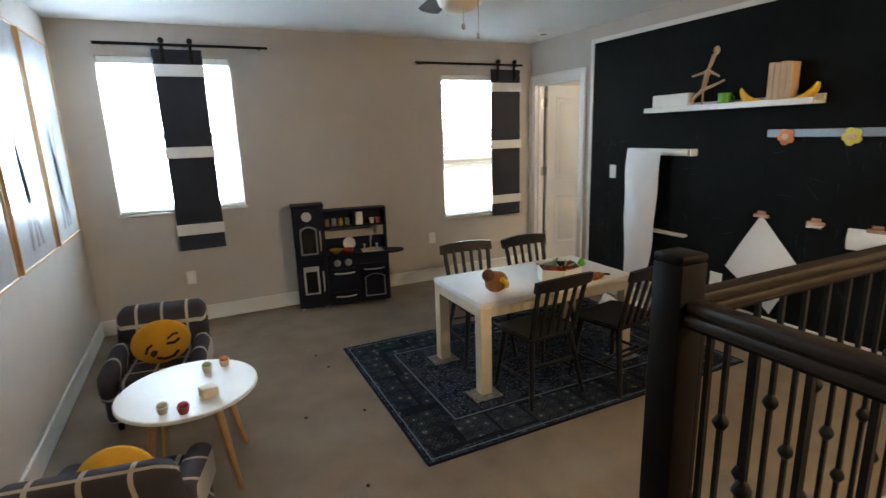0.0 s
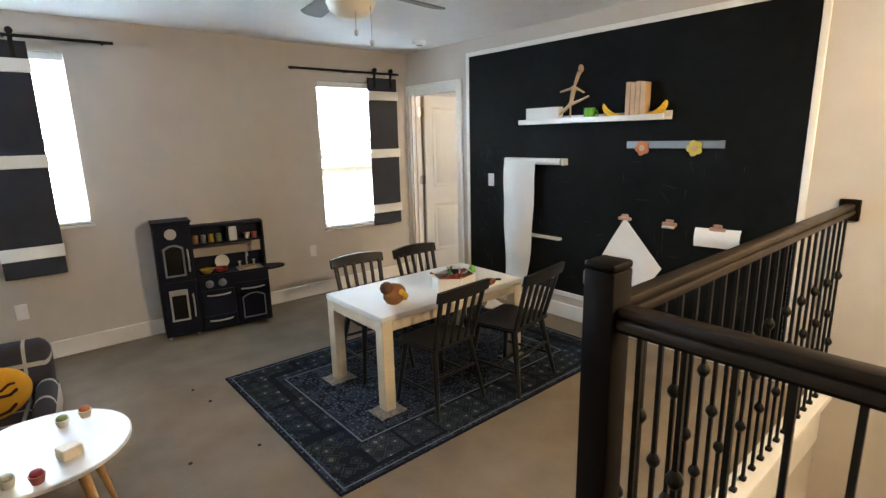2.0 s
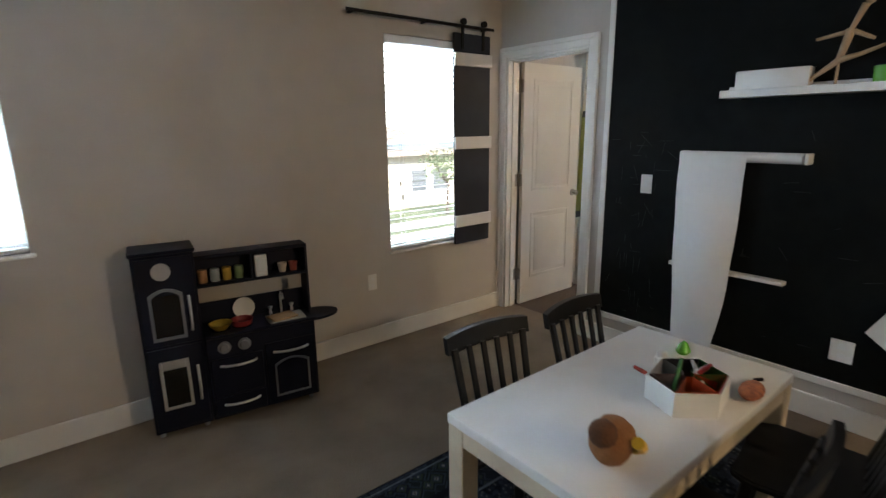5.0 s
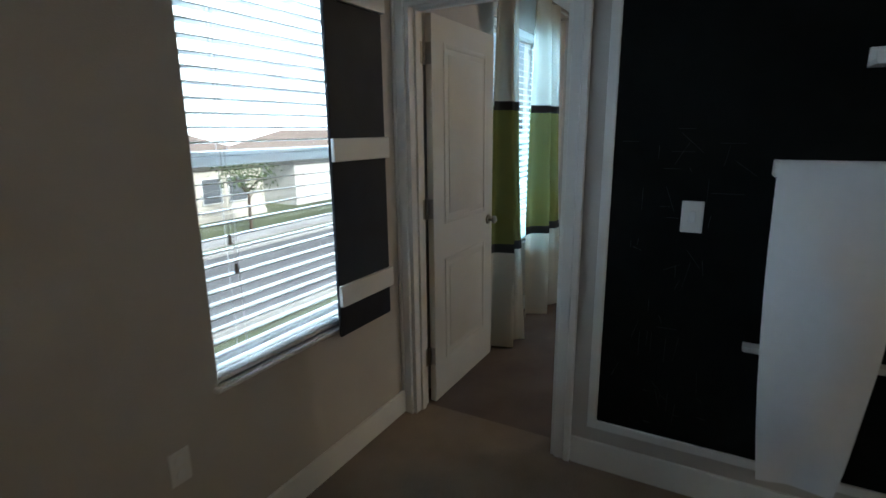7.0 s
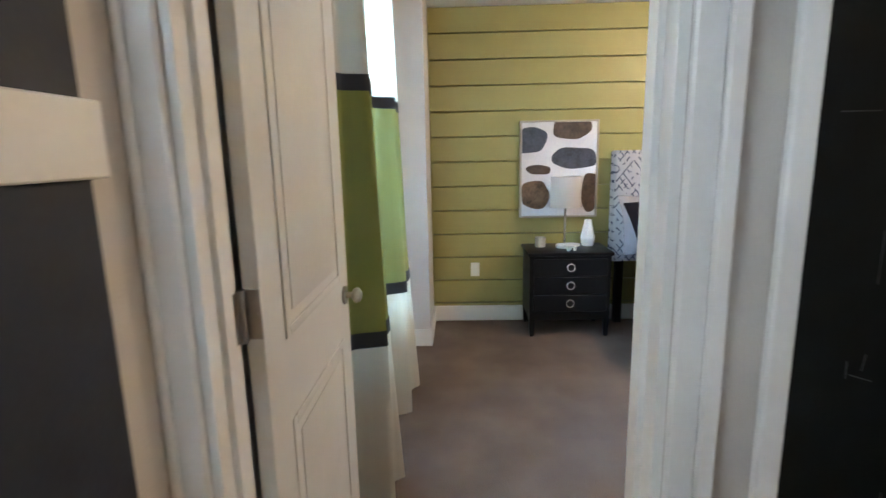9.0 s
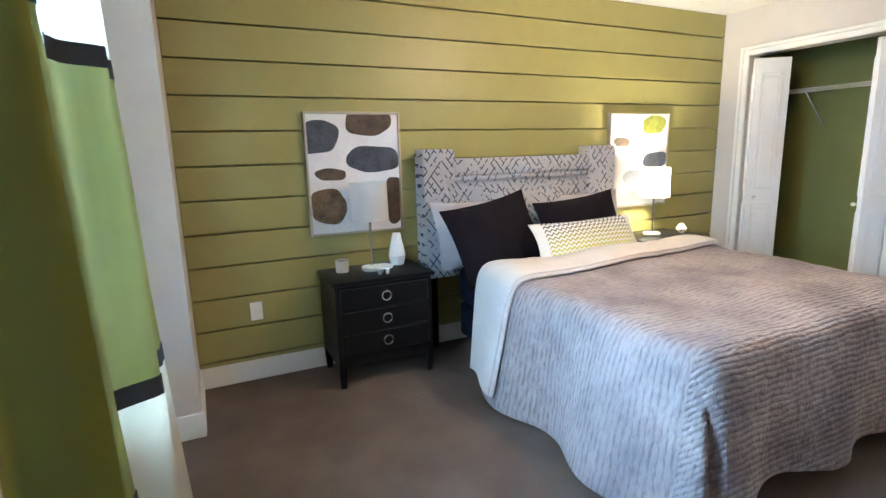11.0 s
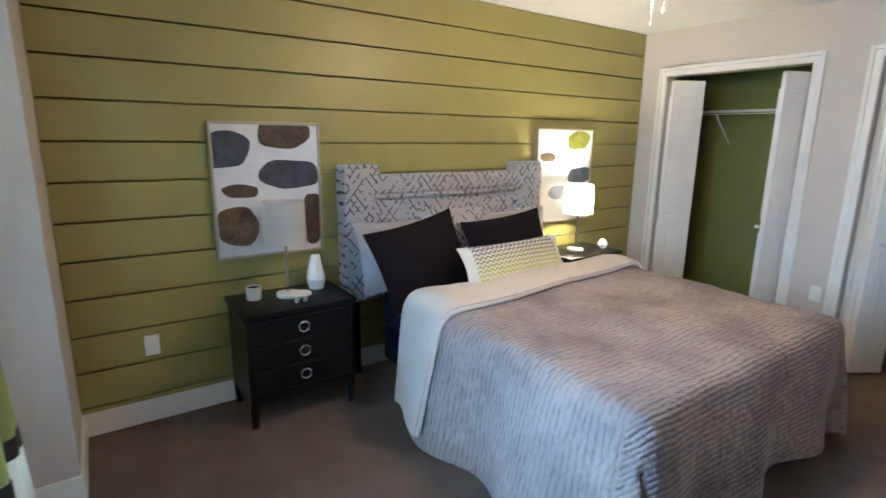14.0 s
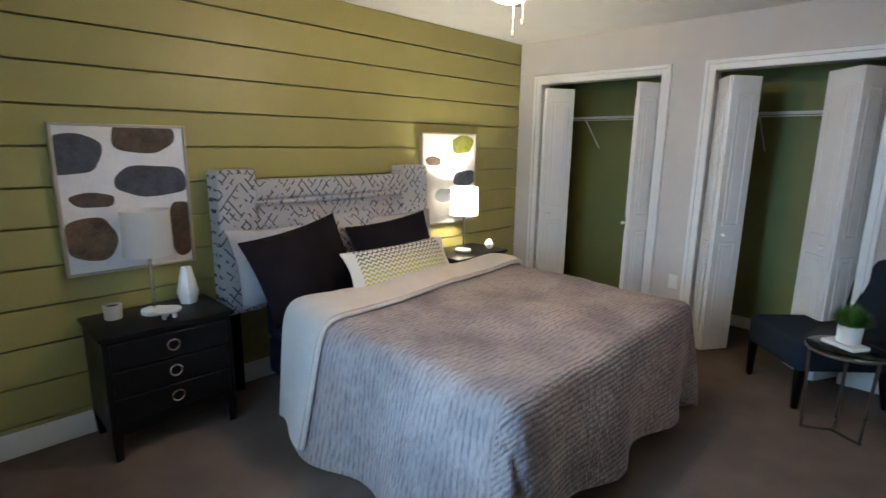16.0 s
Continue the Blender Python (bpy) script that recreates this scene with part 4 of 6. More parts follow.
toy("toy_bowl", [(0.03, 0), (0.06, 0.035), (0.055, 0.035), (0.025, 0.006)], kin(0.36, 0.07, 0.508), (0.5, 0.36, 0.04), "yellow toy bowl on the burner")
toy("toy_pan", [(0.05, 0), (0.058, 0.03), (0.054, 0.03), (0.046, 0.005)], kin(0.47, 0.09, 0.508), (0.30, 0.03, 0.03), "red toy pan on the burner")
dish = lathe(bmesh.new(), [(0.02, 0), (0.055, 0.012), (0.058, 0.016), (0.02, 0.006)], seg=20)
single("toy_plate", dish, M_WHITE, "white toy plate leaning at the back", "toy", pose(*kin(0.50, 0.195, 0.565), 78, 0, -8))
single("toy_board", boxes(((-0.07, -0.05, 0), (0.07, 0.05, 0.012)), bevel=0.003), M_BLOCK, "pale wooden toy cutting board over the sink", "toy", pose(*kin(0.68, 0.07, 0.509), 0, 0, 6))

# ---- round table, armchairs and cushions ----
rt = thing("round_table", pose(0.715, 3.585, 0), "white round children's table with splayed oak legs", "table")
part("tabletop", lathe(bmesh.new(), [(0.290, 0.428), (0.302, 0.434), (0.302, 0.446), (0.298, 0.45)], seg=64), M_TABLETOP, rt)
for k in range(4):
    a = radians(45 + 90 * k - 8)
    part("leg", rod(bmesh.new(), (0.275 * math.cos(a), 0.275 * math.sin(a), 0), (0.17 * math.cos(a), 0.17 * math.sin(a), 0.43), 0.012, 0.021, 14), M_OAK, rt, "tapered oak leg")


def little_cup(x, y, body, topc, label):
    t = thing("toy_cupcake", pose(x, y, 0.45), label, "toy", "toys on the round table")
    part("cup", lathe(bmesh.new(), [(0.018, 0), (0.026, 0.032), (0.024, 0.032)], seg=14), mat("cup_" + label[:6], body, 0.5, var=0.1), t)
    bm = bmesh.new()
    bmesh.ops.create_icosphere(bm, subdivisions=2, radius=0.022, matrix=Matrix.LocRotScale((0, 0, 0.036), None, (1, 1, 0.7)))
    part("topping", bm, mat("top_" + label[:6], topc, 0.6, var=0.2, scale=60), t)


little_cup(0.80, 3.72, (0.68, 0.64, 0.55), (0.30, 0.38, 0.15), "cream toy cup with green leaf top")
little_cup(0.88, 3.75, (0.72, 0.60, 0.42), (0.62, 0.18, 0.06), "peach toy cup with orange top")
little_cup(0.62, 3.38, (0.62, 0.62, 0.50), (0.55, 0.55, 0.42), "pale toy cup with cream top")
little_cup(0.70, 3.34, (0.45, 0.12, 0.08), (0.35, 0.04, 0.06), "dark red toy cup on table")
single("toy_block", boxes(((-0.035, -0.03, 0), (0.035, 0.03, 0.045)), bevel=0.004), mat("cream_block", (0.75, 0.66, 0.48), 0.5, var=0.08), "cream toy block on the round table", "toy", pose(0.80, 3.45, 0.45, 0, 0, 20))


def plaid():
    m = bpy.data.materials.new("plaid_fabric")
    m.use_nodes = True
    n, l = m.node_tree.nodes, m.node_tree.links
    b = n["Principled BSDF"]
    b.inputs["Roughness"].default_value = 0.95
    tc, sep = n.new("ShaderNodeTexCoord"), n.new("ShaderNodeSeparateXYZ")
    l.new(tc.outputs["Object"], sep.inputs[0])
    outs = []
    add = n.new("ShaderNodeMath")
    add.operation = "ADD"
    l.new(sep.outputs[1], add.inputs[0])
    l.new(sep.outputs[2], add.inputs[1])
    for s in (sep.outputs[0], add.outputs[0]):
        pp = n.new("ShaderNodeMath")
        pp.operation = "PINGPONG"
        pp.inputs[1].default_value = 0.07
        l.new(s, pp.inputs[0])
        c = n.new("ShaderNodeMath")
        c.operation = "LESS_THAN"
        c.inputs[1].default_value = 0.008
        l.new(pp.outputs[0], c.inputs[0])
        outs.append(c.outputs[0])
    mx = n.new("ShaderNodeMath")
    mx.operation = "MAXIMUM"
    l.new(outs[0], mx.inputs[0])
    l.new(outs[1], mx.inputs[1])
    mix = n.new("ShaderNodeMix")
    mix.data_type = "RGBA"
    mix.inputs["A"].default_value, mix.inputs["B"].default_value = (0.040, 0.036, 0.046, 1), (0.42, 0.38, 0.34, 1)
    l.new(mx.outputs[0], mix.inputs["Factor"])
    l.new(mix.outputs["Result"], b.inputs["Base Color"])
    nz, bp = n.new("ShaderNodeTexNoise"), n.new("ShaderNodeBump")
    nz.inputs["Scale"].default_value = 300
    l.new(tc.outputs["Object"], nz.inputs["Vector"])
    bp.inputs["Strength"].default_value, bp.inputs["Distance"].default_value = 0.4, 0.01
    l.new(nz.outputs["Fac"], bp.inputs["Height"])
    l.new(bp.outputs["Normal"], b.inputs["Normal"])
    return m


M_PLAID = plaid()


def armchair(m, label):
    """A small club chair that faces +y."""
    c = thing("club_armchair", m, label, "armchair", "plaid armchairs")
    part("base", boxes(((-0.25, -0.22, 0.05), (0.25, 0.22, 0.22)), bevel=0.03, seg=3), M_PLAID, c)
    part("seat_cushion", boxes(((-0.17, -0.14, 0.22), (0.17, 0.23, 0.30)), bevel=0.03, seg=3), M_PLAID, c)
    bk = boxes(((-0.255, -0.26, 0.22), (0.255, -0.15, 0.62)), bevel=0.05, seg=4)
    for v in bk.verts:
        t = max(0, v.co.z - 0.22) / 0.34
        v.co.y -= 0.09 * t
        v.co.z -= 0.05 * t * (v.co.x / 0.25) ** 2
        v.co.y += 0.05 * (v.co.x / 0.25) ** 2
    part("backrest", bk, M_PLAID, c)
    for sx in (-1, 1):
        arm = boxes(((sx * 0.175, -0.17, 0.22), (sx * 0.275, 0.22, 0.40)), bevel=0.045, seg=4)
        for v in arm.verts:
            v.co.z -= 0.05 * max(0, (v.co.y + 0.05) / 0.25)
        part("arm", arm, M_PLAID, c)
        for sy in (-0.17, 0.17):
            part("foot", lathe(bmesh.new(), [(0.014, 0), (0.02, 0.055)], (sx * 0.2, sy, 0), 12), M_BLACKWOOD, c)
    return c


armchair(pose(0.54, 4.36, 0, 0, 0, 172), "low charcoal plaid armchair beside the round table")
armchair(pose(0.49, 3.10, 0, 0, 0, -10), "low charcoal plaid armchair facing the window wall")
M_EMOJI = mat("yellow_plush", (0.80, 0.42, 0.03), 0.95, var=0.1, scale=12, fine=260, bump=0.5)
M_FELT = mat("brown_felt", (0.05, 0.018, 0.008), 0.95, var=0.1, fine=260, bump=0.2)


def cushion(m, label, face):
    """A round plush cushion whose front looks along -y."""
    c = thing("round_cushion", m, label, "cushion", "round cushions")
    bm = bmesh.new()
    bmesh.ops.create_uvsphere(bm, u_segments=32, v_segments=16, radius=0.155, matrix=Matrix.Diagonal((1, 0.38, 1, 1)))
    part("pad", bm, M_EMOJI, c)

    def felt(nm, pts, r):
        f = bmesh.new()
        pp = []
        for x, z in pts:
            y = -0.059 * math.sqrt(max(0, 1 - (x * x + z * z) / 0.155 ** 2)) - 0.001
            pp.append((x, y, z))
        tube(f, pp, r, 8)
        for p in (pp[0], pp[-1]):
            bmesh.ops.create_uvsphere(f, u_segments=8, v_segments=6, radius=r, matrix=Matrix.Translation(p))
        part(nm, f, M_FELT, c, "dark brown felt shape")
    if face:
        felt("brow", [(-0.085, -0.02), (-0.075, 0.02), (-0.055, 0.035)], 0.007)
        felt("eye", [(-0.05, -0.03), (-0.045, -0.018)], 0.017)
        felt("closed_eye", [(0.025, 0.03), (0.06, 0.025), (0.085, 0.04)], 0.008)
        felt("brow", [(0.03, 0.062), (0.06, 0.082), (0.08, 0.078)], 0.006)
        felt("mouth", [(-0.03, -0.068), (0.01, -0.088), (0.05, -0.08), (0.075, -0.05)], 0.009)
    return c


cushion(pose(0.57, 4.30, 0.44, 22, 0, 8), "round orange-yellow plush cushion with felt face shapes", True)
cushion(pose(0.46, 3.13, 0.315, -20, 0, -10), "round orange-yellow plush cushion on the armchair", False)

# ---- canvases on the west wall ----
M_CANVAS = mat("pale_canvas", (0.62, 0.64, 0.67), 0.3, var=0.12, scale=2.5, fine=18, bump=0.0, coat=1.0, col2=(0.36, 0.40, 0.46))
M_INK = mat("dark_ink", (0.05, 0.055, 0.07), 0.3, var=0.3, scale=10, fine=40, bump=0.0, coat=0.5)
for k, (a, b) in enumerate(((3.42, 4.18), (4.25, 4.98), (5.05, 5.72))):
    cv = thing("framed_print", pose(0.0, a, 0.93), "large pale print with dark brushed shape in oak frame", "picture", "prints on the west wall")
    w, h = b - a, 1.32
    part("print", boxes(((0.004, 0.012, 0.012), (0.028, w - 0.012, h - 0.012))), M_CANVAS, cv)
    for p, q in (((0, 0, 0), (0.036, 0.012, h)), ((0, w - 0.012, 0), (0.036, w, h)), ((0, 0.012, 0), (0.036, w - 0.012, 0.012)), ((0, 0.012, h - 0.012), (0.036, w - 0.012, h))):
        part("frame_bar", boxes((p, q), bevel=0.002), M_OAK, cv, "thin oak frame bar")
    for j in range(3):
        c0 = w * (0.35 + 0.12 * j)
        st = sheet(bmesh.new(), 4, 18, lambda u, v: (0.0285, c0 + (u - 0.5) * w * (0.05 + 0.22 * math.sin(math.pi * min(1, v * 1.2)) ** 2 * (0.4 if j else 1)) + 0.03 * math.sin(5 * v + j), 0.08 + v * h * (0.72 - 0.1 * j)), 0.0008)
        part("brush_stroke", st, M_INK, cv, "dark brushed ink stroke")


def ceiling_fan(at, hub_z, turn, label, blade_mat, lit):
    f = thing("ceiling_fan", pose(at[0], at[1], H), label, "fan", "ceiling fans")
    d = hub_z - H
    part("canopy", lathe(bmesh.new(), [(0.05, -0.05), (0.07, -0.01), (0.07, 0.0)], seg=24), M_STEEL, f)
    part("down_rod", rod(bmesh.new(), (0, 0, -0.04), (0, 0, d + 0.06), 0.012), M_STEEL, f)
    part("motor", lathe(bmesh.new(), [(0.06, d - 0.06), (0.11, d - 0.04), (0.12, d + 0.02), (0.07, d + 0.06), (0.02, d + 0.07)], seg=32), M_STEEL, f)
    part("light_dome", lathe(bmesh.new(), [(0.01, d - 0.135), (0.06, d - 0.125), (0.10, d - 0.095), (0.115, d - 0.06), (0.06, d - 0.058)], seg=32), lit, f, "frosted glass dome")
    for k in range(5):
        bm = slab(bmesh.new(), [(0.17, -0.045), (0.60, -0.062), (0.635, -0.03), (0.635, 0.03), (0.60, 0.062), (0.17, 0.045)], -0.003, 0.003)
        b = part("blade", bm, blade_mat, f, m=pose(0, 0, d + 0.01, 0, 0, turn + 72 * k) @ pose(0, 0, 0, 11, 0, 0))
        part("blade_iron", boxes(((0.10, -0.02, -0.006), (0.21, 0.02, -0.003))), M_STEEL, b)
    for cx, cy, zz in ((-0.02, -0.07, 0.06), (0.05, -0.09, 0.10)):
        bm = rod(bmesh.new(), (cx, cy, d - 0.07), (cx, cy, d - 0.13 - zz), 0.0016, seg=6)
        lathe(bm, [(0.003, 0), (0.009, 0.006), (0.009, 0.024), (0.003, 0.03)], (cx, cy, d - 0.16 - zz), 10)
        part("pull_chain", bm, M_STEEL, f)
    return f


M_DOME = mat("frosted_dome", (0.80, 0.74, 0.62), 0.35, var=0.03, bump=0.0)
M_BLADE = mat("fan_blade", (0.10, 0.09, 0.085), 0.45, var=0.12, fine=30, bump=0.03)
ceiling_fan((2.12, 3.46), 2.255, 8, "ceiling fan with dark blades and frosted dome", M_BLADE, M_DOME)
det = thing("smoke_detector", pose(3.99, 5.32, H), "round white smoke detector on the ceiling", "detector")
part("body", lathe(bmesh.new(), [(0.035, -0.036), (0.06, -0.03), (0.066, -0.012), (0.066, 0.0)], seg=28), M_WHITE, det)
part("grille", lathe(bmesh.new(), [(0.03, -0.04), (0.034, -0.036)], seg=20), M_GREYL, det)

# ---- things on the play table ----
TT = 0.601
tray = thing("craft_caddy", pose(2.94, 3.70, TT, 0, 0, 12), "white six-sided craft caddy with coloured compartments", "caddy")
hexa = [(0.165 * math.cos(radians(60 * k)), 0.135 * math.sin(radians(60 * k))) for k in range(6)]
part("bottom", slab(bmesh.new(), hexa, 0, 0.006), M_WHITE, tray)
for k in range(6):
    p, q = Vector(hexa[k]), Vector(hexa[(k + 1) % 6])
    bm = slab(bmesh.new(), [tuple(p), tuple(q), tuple(q * 0.95), tuple(p * 0.95)], 0.006, 0.085)
    part("wall", bm, M_WHITE, tray)
LIN = [((0.62, 0.09, 0.03), "red"), ((0.03, 0.16, 0.04), "green"), ((0.02, 0.02, 0.025), "black"), ((0.55, 0.55, 0.56), "grey"), ((0.10, 0.05, 0.05), "brown"), ((0.62, 0.14, 0.04), "orange")]
for k in range(6):
    p, q = Vector(hexa[k]) * 0.93, Vector(hexa[(k + 1) % 6]) * 0.93
    col, word = LIN[(k + 2) % 6]
    cup = bmesh.new()
    tri = [tuple(p * 0.98), tuple(q * 0.98), tuple(q * 0.16), tuple(p * 0.16)]
    n = len(tri)
    lo = [cup.verts.new((x * 0.97, y * 0.97, 0.010)) for x, y in tri]
    hi = [cup.verts.new((x, y, 0.088)) for x, y in tri]
    for j in range(n):
        cup.faces.new((lo[j], lo[(j + 1) % n], hi[(j + 1) % n], hi[j]))
    cup.faces.new(lo)
    bmesh.ops.solidify(cup, geom=cup.faces[:], thickness=0.002)
    part("compartment", cup, mat("caddy_" + word, col, 0.4, var=0.06, bump=0.0), tray, word + " compartment liner")
for k, (dx, dy, tz, col) in enumerate(((0.05, 0.03, 40, (0.6, 0.05, 0.04)), (0.03, 0.05, 60, (0.7, 0.7, 0.72)), (-0.06, 0.02, 35, (0.05, 0.25, 0.06)), (0.02, -0.06, 50, (0.75, 0.75, 0.78)), (-0.02, 0.06, 70, (0.6, 0.08, 0.05)))):
    mk = thing("marker_pen", pose(2.94 + dx, 3.70 + dy, TT + 0.03, tz, 0, 50 * k), "coloured marker pen lying in the caddy", "pen", "marker pens")
    part("barrel", rod(bmesh.new(), (0, 0, 0), (0, 0, 0.09), 0.0075), mat("pen_barrel", col, 0.4, var=0.05), mk)
    part("pen_cap", rod(bmesh.new(), (0, 0, 0.09), (0, 0, 0.125), 0.0085, 0.006), mat("pen_cap", tuple(c * 0.6 for c in col), 0.4, var=0.05), mk)
bird = thing("toy_bread", pose(2.44, 3.67, TT, 0, 0, 20) @ Matrix.Scale(1.35, 4), "brown plush toy with yellow tail on the table", "toy")
bm = bmesh.new()
bmesh.ops.create_icosphere(bm, subdivisions=3, radius=0.05, matrix=Matrix.LocRotScale((0, 0, 0.048), None, (1.25, 0.9, 0.95)))
for v in bm.verts:
    v.co += v.co.normalized() * 0.006 * noise.noise(v.co * 40)
part("body", bm, mat("tan_plush", (0.34, 0.15, 0.06), 0.95, var=0.2, scale=20, fine=200, bump=0.6), bird)
bm = bmesh.new()
bmesh.ops.create_icosphere(bm, subdivisions=2, radius=0.03, matrix=Matrix.LocRotScale((-0.045, 0.01, 0.085), None, (1, 1, 1)))
part("head", bm, mat("dark_plush", (0.16, 0.07, 0.035), 0.95, var=0.2, scale=20, fine=200, bump=0.6), bird)
part("tail", tube(bmesh.new(), [(0.02, -0.04, 0.03), (0.0, -0.058, 0.05), (-0.03, -0.055, 0.075)], 0.013), M_YELLOW, bird, "yellow curved tail")
toys = thing("crayon_pouch", pose(3.12, 3.56, TT, 0, 0, 10), "rust and black patterned pouch of crayons", "pouch")
bm = bmesh.new()
bmesh.ops.create_icosphere(bm, subdivisions=3, radius=0.05, matrix=Matrix.LocRotScale((0, 0, 0.022), None, (1.5, 0.8, 0.45)))
part("pouch", bm, mat("printed_pouch", (0.45, 0.14, 0.05), 0.8, var=0.4, scale=26, fine=90, bump=0.2, col2=(0.02, 0.02, 0.03)), toys)
part("tie", tube(bmesh.new(), [(0.07, 0, 0.02), (0.11, 0.01, 0.014), (0.14, -0.01, 0.01)], 0.007), M_BLACKCLOTH, toys)
single("toy_frog", lathe(bmesh.new(), [(0.022, 0), (0.03, 0.012), (0.016, 0.045), (0.004, 0.055)], seg=14), M_MUG, "small green plastic toy on the table", "toy", pose(3.28, 3.88, TT))
single("glue_tub", lathe(bmesh.new(), [(0.024, 0), (0.024, 0.075), (0.018, 0.08), (0.018, 0.1), (0.004, 0.105)], seg=18), M_WHITE, "white glue tub behind the caddy", "tub", pose(3.02, 3.84, TT))
for x, y in ((1.49, 4.64), (1.53, 4.41), (1.26, 3.82), (1.58, 3.74), (1.40, 3.1)):
    cr = bmesh.new()
    bmesh.ops.create_icosphere(cr, subdivisions=1, radius=0.011)
    for v in cr.verts:
        v.co.z = v.co.z * 0.6 + 0.006
    single("carpet_crumb", cr, M_FELT, "dark crumb lying on the carpet", "crumb", pose(x, y, 0), "crumbs on the carpet")

# ---- bedroom ----
BX = 7.65


def fabric(name, build):
    """A cloth material whose colour comes from build(nodes, links, object coordinates)."""
    m = bpy.data.materials.new(name)
    m.use_nodes = True
    n, l = m.node_tree.nodes, m.node_tree.links
    b = n["Principled BSDF"]
    b.inputs["Roughness"].default_value, b.inputs["Specular IOR Level"].default_value = 0.9, 0.2
    tc = n.new("ShaderNodeTexCoord")
    colour, height = build(n, l, tc.outputs["Object"])
    l.new(colour, b.inputs["Base Color"])
    bp = n.new("ShaderNodeBump")
    bp.inputs["Strength"].default_value, bp.inputs["Distance"].default_value = 1.0, 0.018
    l.new(height, bp.inputs["Height"])
    l.new(bp.outputs["Normal"], b.inputs["Normal"])
    return m


def node(n, l, kind, ins=None, **attrs):
    q = n.new(kind)
    for k, v in attrs.items():
        if k == "operation":
            q.operation = v
        elif k == "data_type":
            q.data_type = v
        elif k == "wave_type":
            q.wave_type = v
        elif k == "bands_direction":
            q.bands_direction = v
    for k, v in (ins or {}).items():
        if hasattr(v, "is_linked"):
            l.new(v, q.inputs[k])
        else:
            q.inputs[k].default_value = v
    return q


def two(n, l, fac, a, b):
    return node(n, l, "ShaderNodeMix", {"Factor": fac, "A": (*a, 1) if isinstance(a, tuple) else a, "B": (*b, 1) if isinstance(b, tuple) else b}, data_type="RGBA").outputs["Result"]


def sticks(n, l, co):
    """White cloth with short slate dashes that lean both ways."""
    fac = None
    for rz, sc, off in ((38, 17, 0.0), (-38, 17, 0.31)):
        mp = node(n, l, "ShaderNodeMapping", {"Vector": co, "Rotation": (radians(rz), 0, 0), "Location": (0, off, off * 0.7)})
        sep = node(n, l, "ShaderNodeSeparateXYZ", {0: mp.outputs[0]})
        t1 = node(n, l, "ShaderNodeMath", {0: sep.outputs[1], 1: 0.020}, operation="PINGPONG")
        a = node(n, l, "ShaderNodeMath", {0: t1.outputs[0], 1: 0.0042}, operation="LESS_THAN")
        cell = node(n, l, "ShaderNodeTexVoronoi", {"Vector": co, "Scale": 33.0})
        s = node(n, l, "ShaderNodeSeparateXYZ", {0: cell.outputs["Color"]})
        c = node(n, l, "ShaderNodeMath", {0: s.outputs[0 if rz > 0 else 1], 1: 0.38}, operation="LESS_THAN")
        both = node(n, l, "ShaderNodeMath", {0: a.outputs[0], 1: c.outputs[0]}, operation="MULTIPLY").outputs[0]
        fac = both if fac is None else node(n, l, "ShaderNodeMath", {0: fac, 1: both}, operation="MAXIMUM").outputs[0]
    nz = node(n, l, "ShaderNodeTexNoise", {"Vector": co, "Scale": 320.0})
    return two(n, l, fac, (0.70, 0.68, 0.70), (0.10, 0.11, 0.17)), nz.outputs["Fac"]


def seersucker(n, l, co):
    """Mauve-grey quilt in narrow stitched rows that pucker."""
    sep = node(n, l, "ShaderNodeSeparateXYZ", {0: co})
    end = node(n, l, "ShaderNodeMath", {0: sep.outputs[0], 1: 5.56}, operation="LESS_THAN")
    s = node(n, l, "ShaderNodeMath", {0: end.outputs[0], 1: sep.outputs[2]}, operation="MULTIPLY")
    s = node(n, l, "ShaderNodeMath", {0: s.outputs[0], 1: sep.outputs[0]}, operation="ADD")
    wob = node(n, l, "ShaderNodeTexNoise", {"Vector": co, "Scale": 9.0, "Detail": 3.0})
    s = node(n, l, "ShaderNodeMath", {0: wob.outputs["Fac"], 1: 0.03, 2: s.outputs[0]}, operation="MULTIPLY_ADD")
    band = node(n, l, "ShaderNodeMath", {0: s.outputs[0], 1: 0.0135}, operation="PINGPONG")
    row = node(n, l, "ShaderNodeMapRange", {"Value": band.outputs[0], "From Min": 0.0, "From Max": 0.010})
    mp = node(n, l, "ShaderNodeMapping", {"Vector": co, "Scale": (88.0, 24.0, 24.0)})
    pk = node(n, l, "ShaderNodeTexNoise", {"Vector": mp.outputs[0], "Scale": 1.0, "Detail": 3.0})
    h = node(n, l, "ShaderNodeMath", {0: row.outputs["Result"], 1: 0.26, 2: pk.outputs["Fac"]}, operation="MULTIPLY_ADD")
    bl = node(n, l, "ShaderNodeTexNoise", {"Vector": co, "Scale": 3.0, "Detail": 6.0})
    mr = node(n, l, "ShaderNodeMapRange", {"Value": bl.outputs["Fac"], "From Min": 0.40, "From Max": 0.66})
    c = two(n, l, mr.outputs["Result"], (0.44, 0.375, 0.365), (0.27, 0.235, 0.245))
    # shade in the creases put into the colour: darker where the pucker height is low
    crease_shade = node(n, l, "ShaderNodeMapRange", {"Value": h.outputs[0], "From Min": 0.38, "From Max": 0.74, "To Min": 0.55, "To Max": 0.0})
    return two(n, l, crease_shade.outputs["Result"], c, (0.13, 0.12, 0.14)), h.outputs[0]


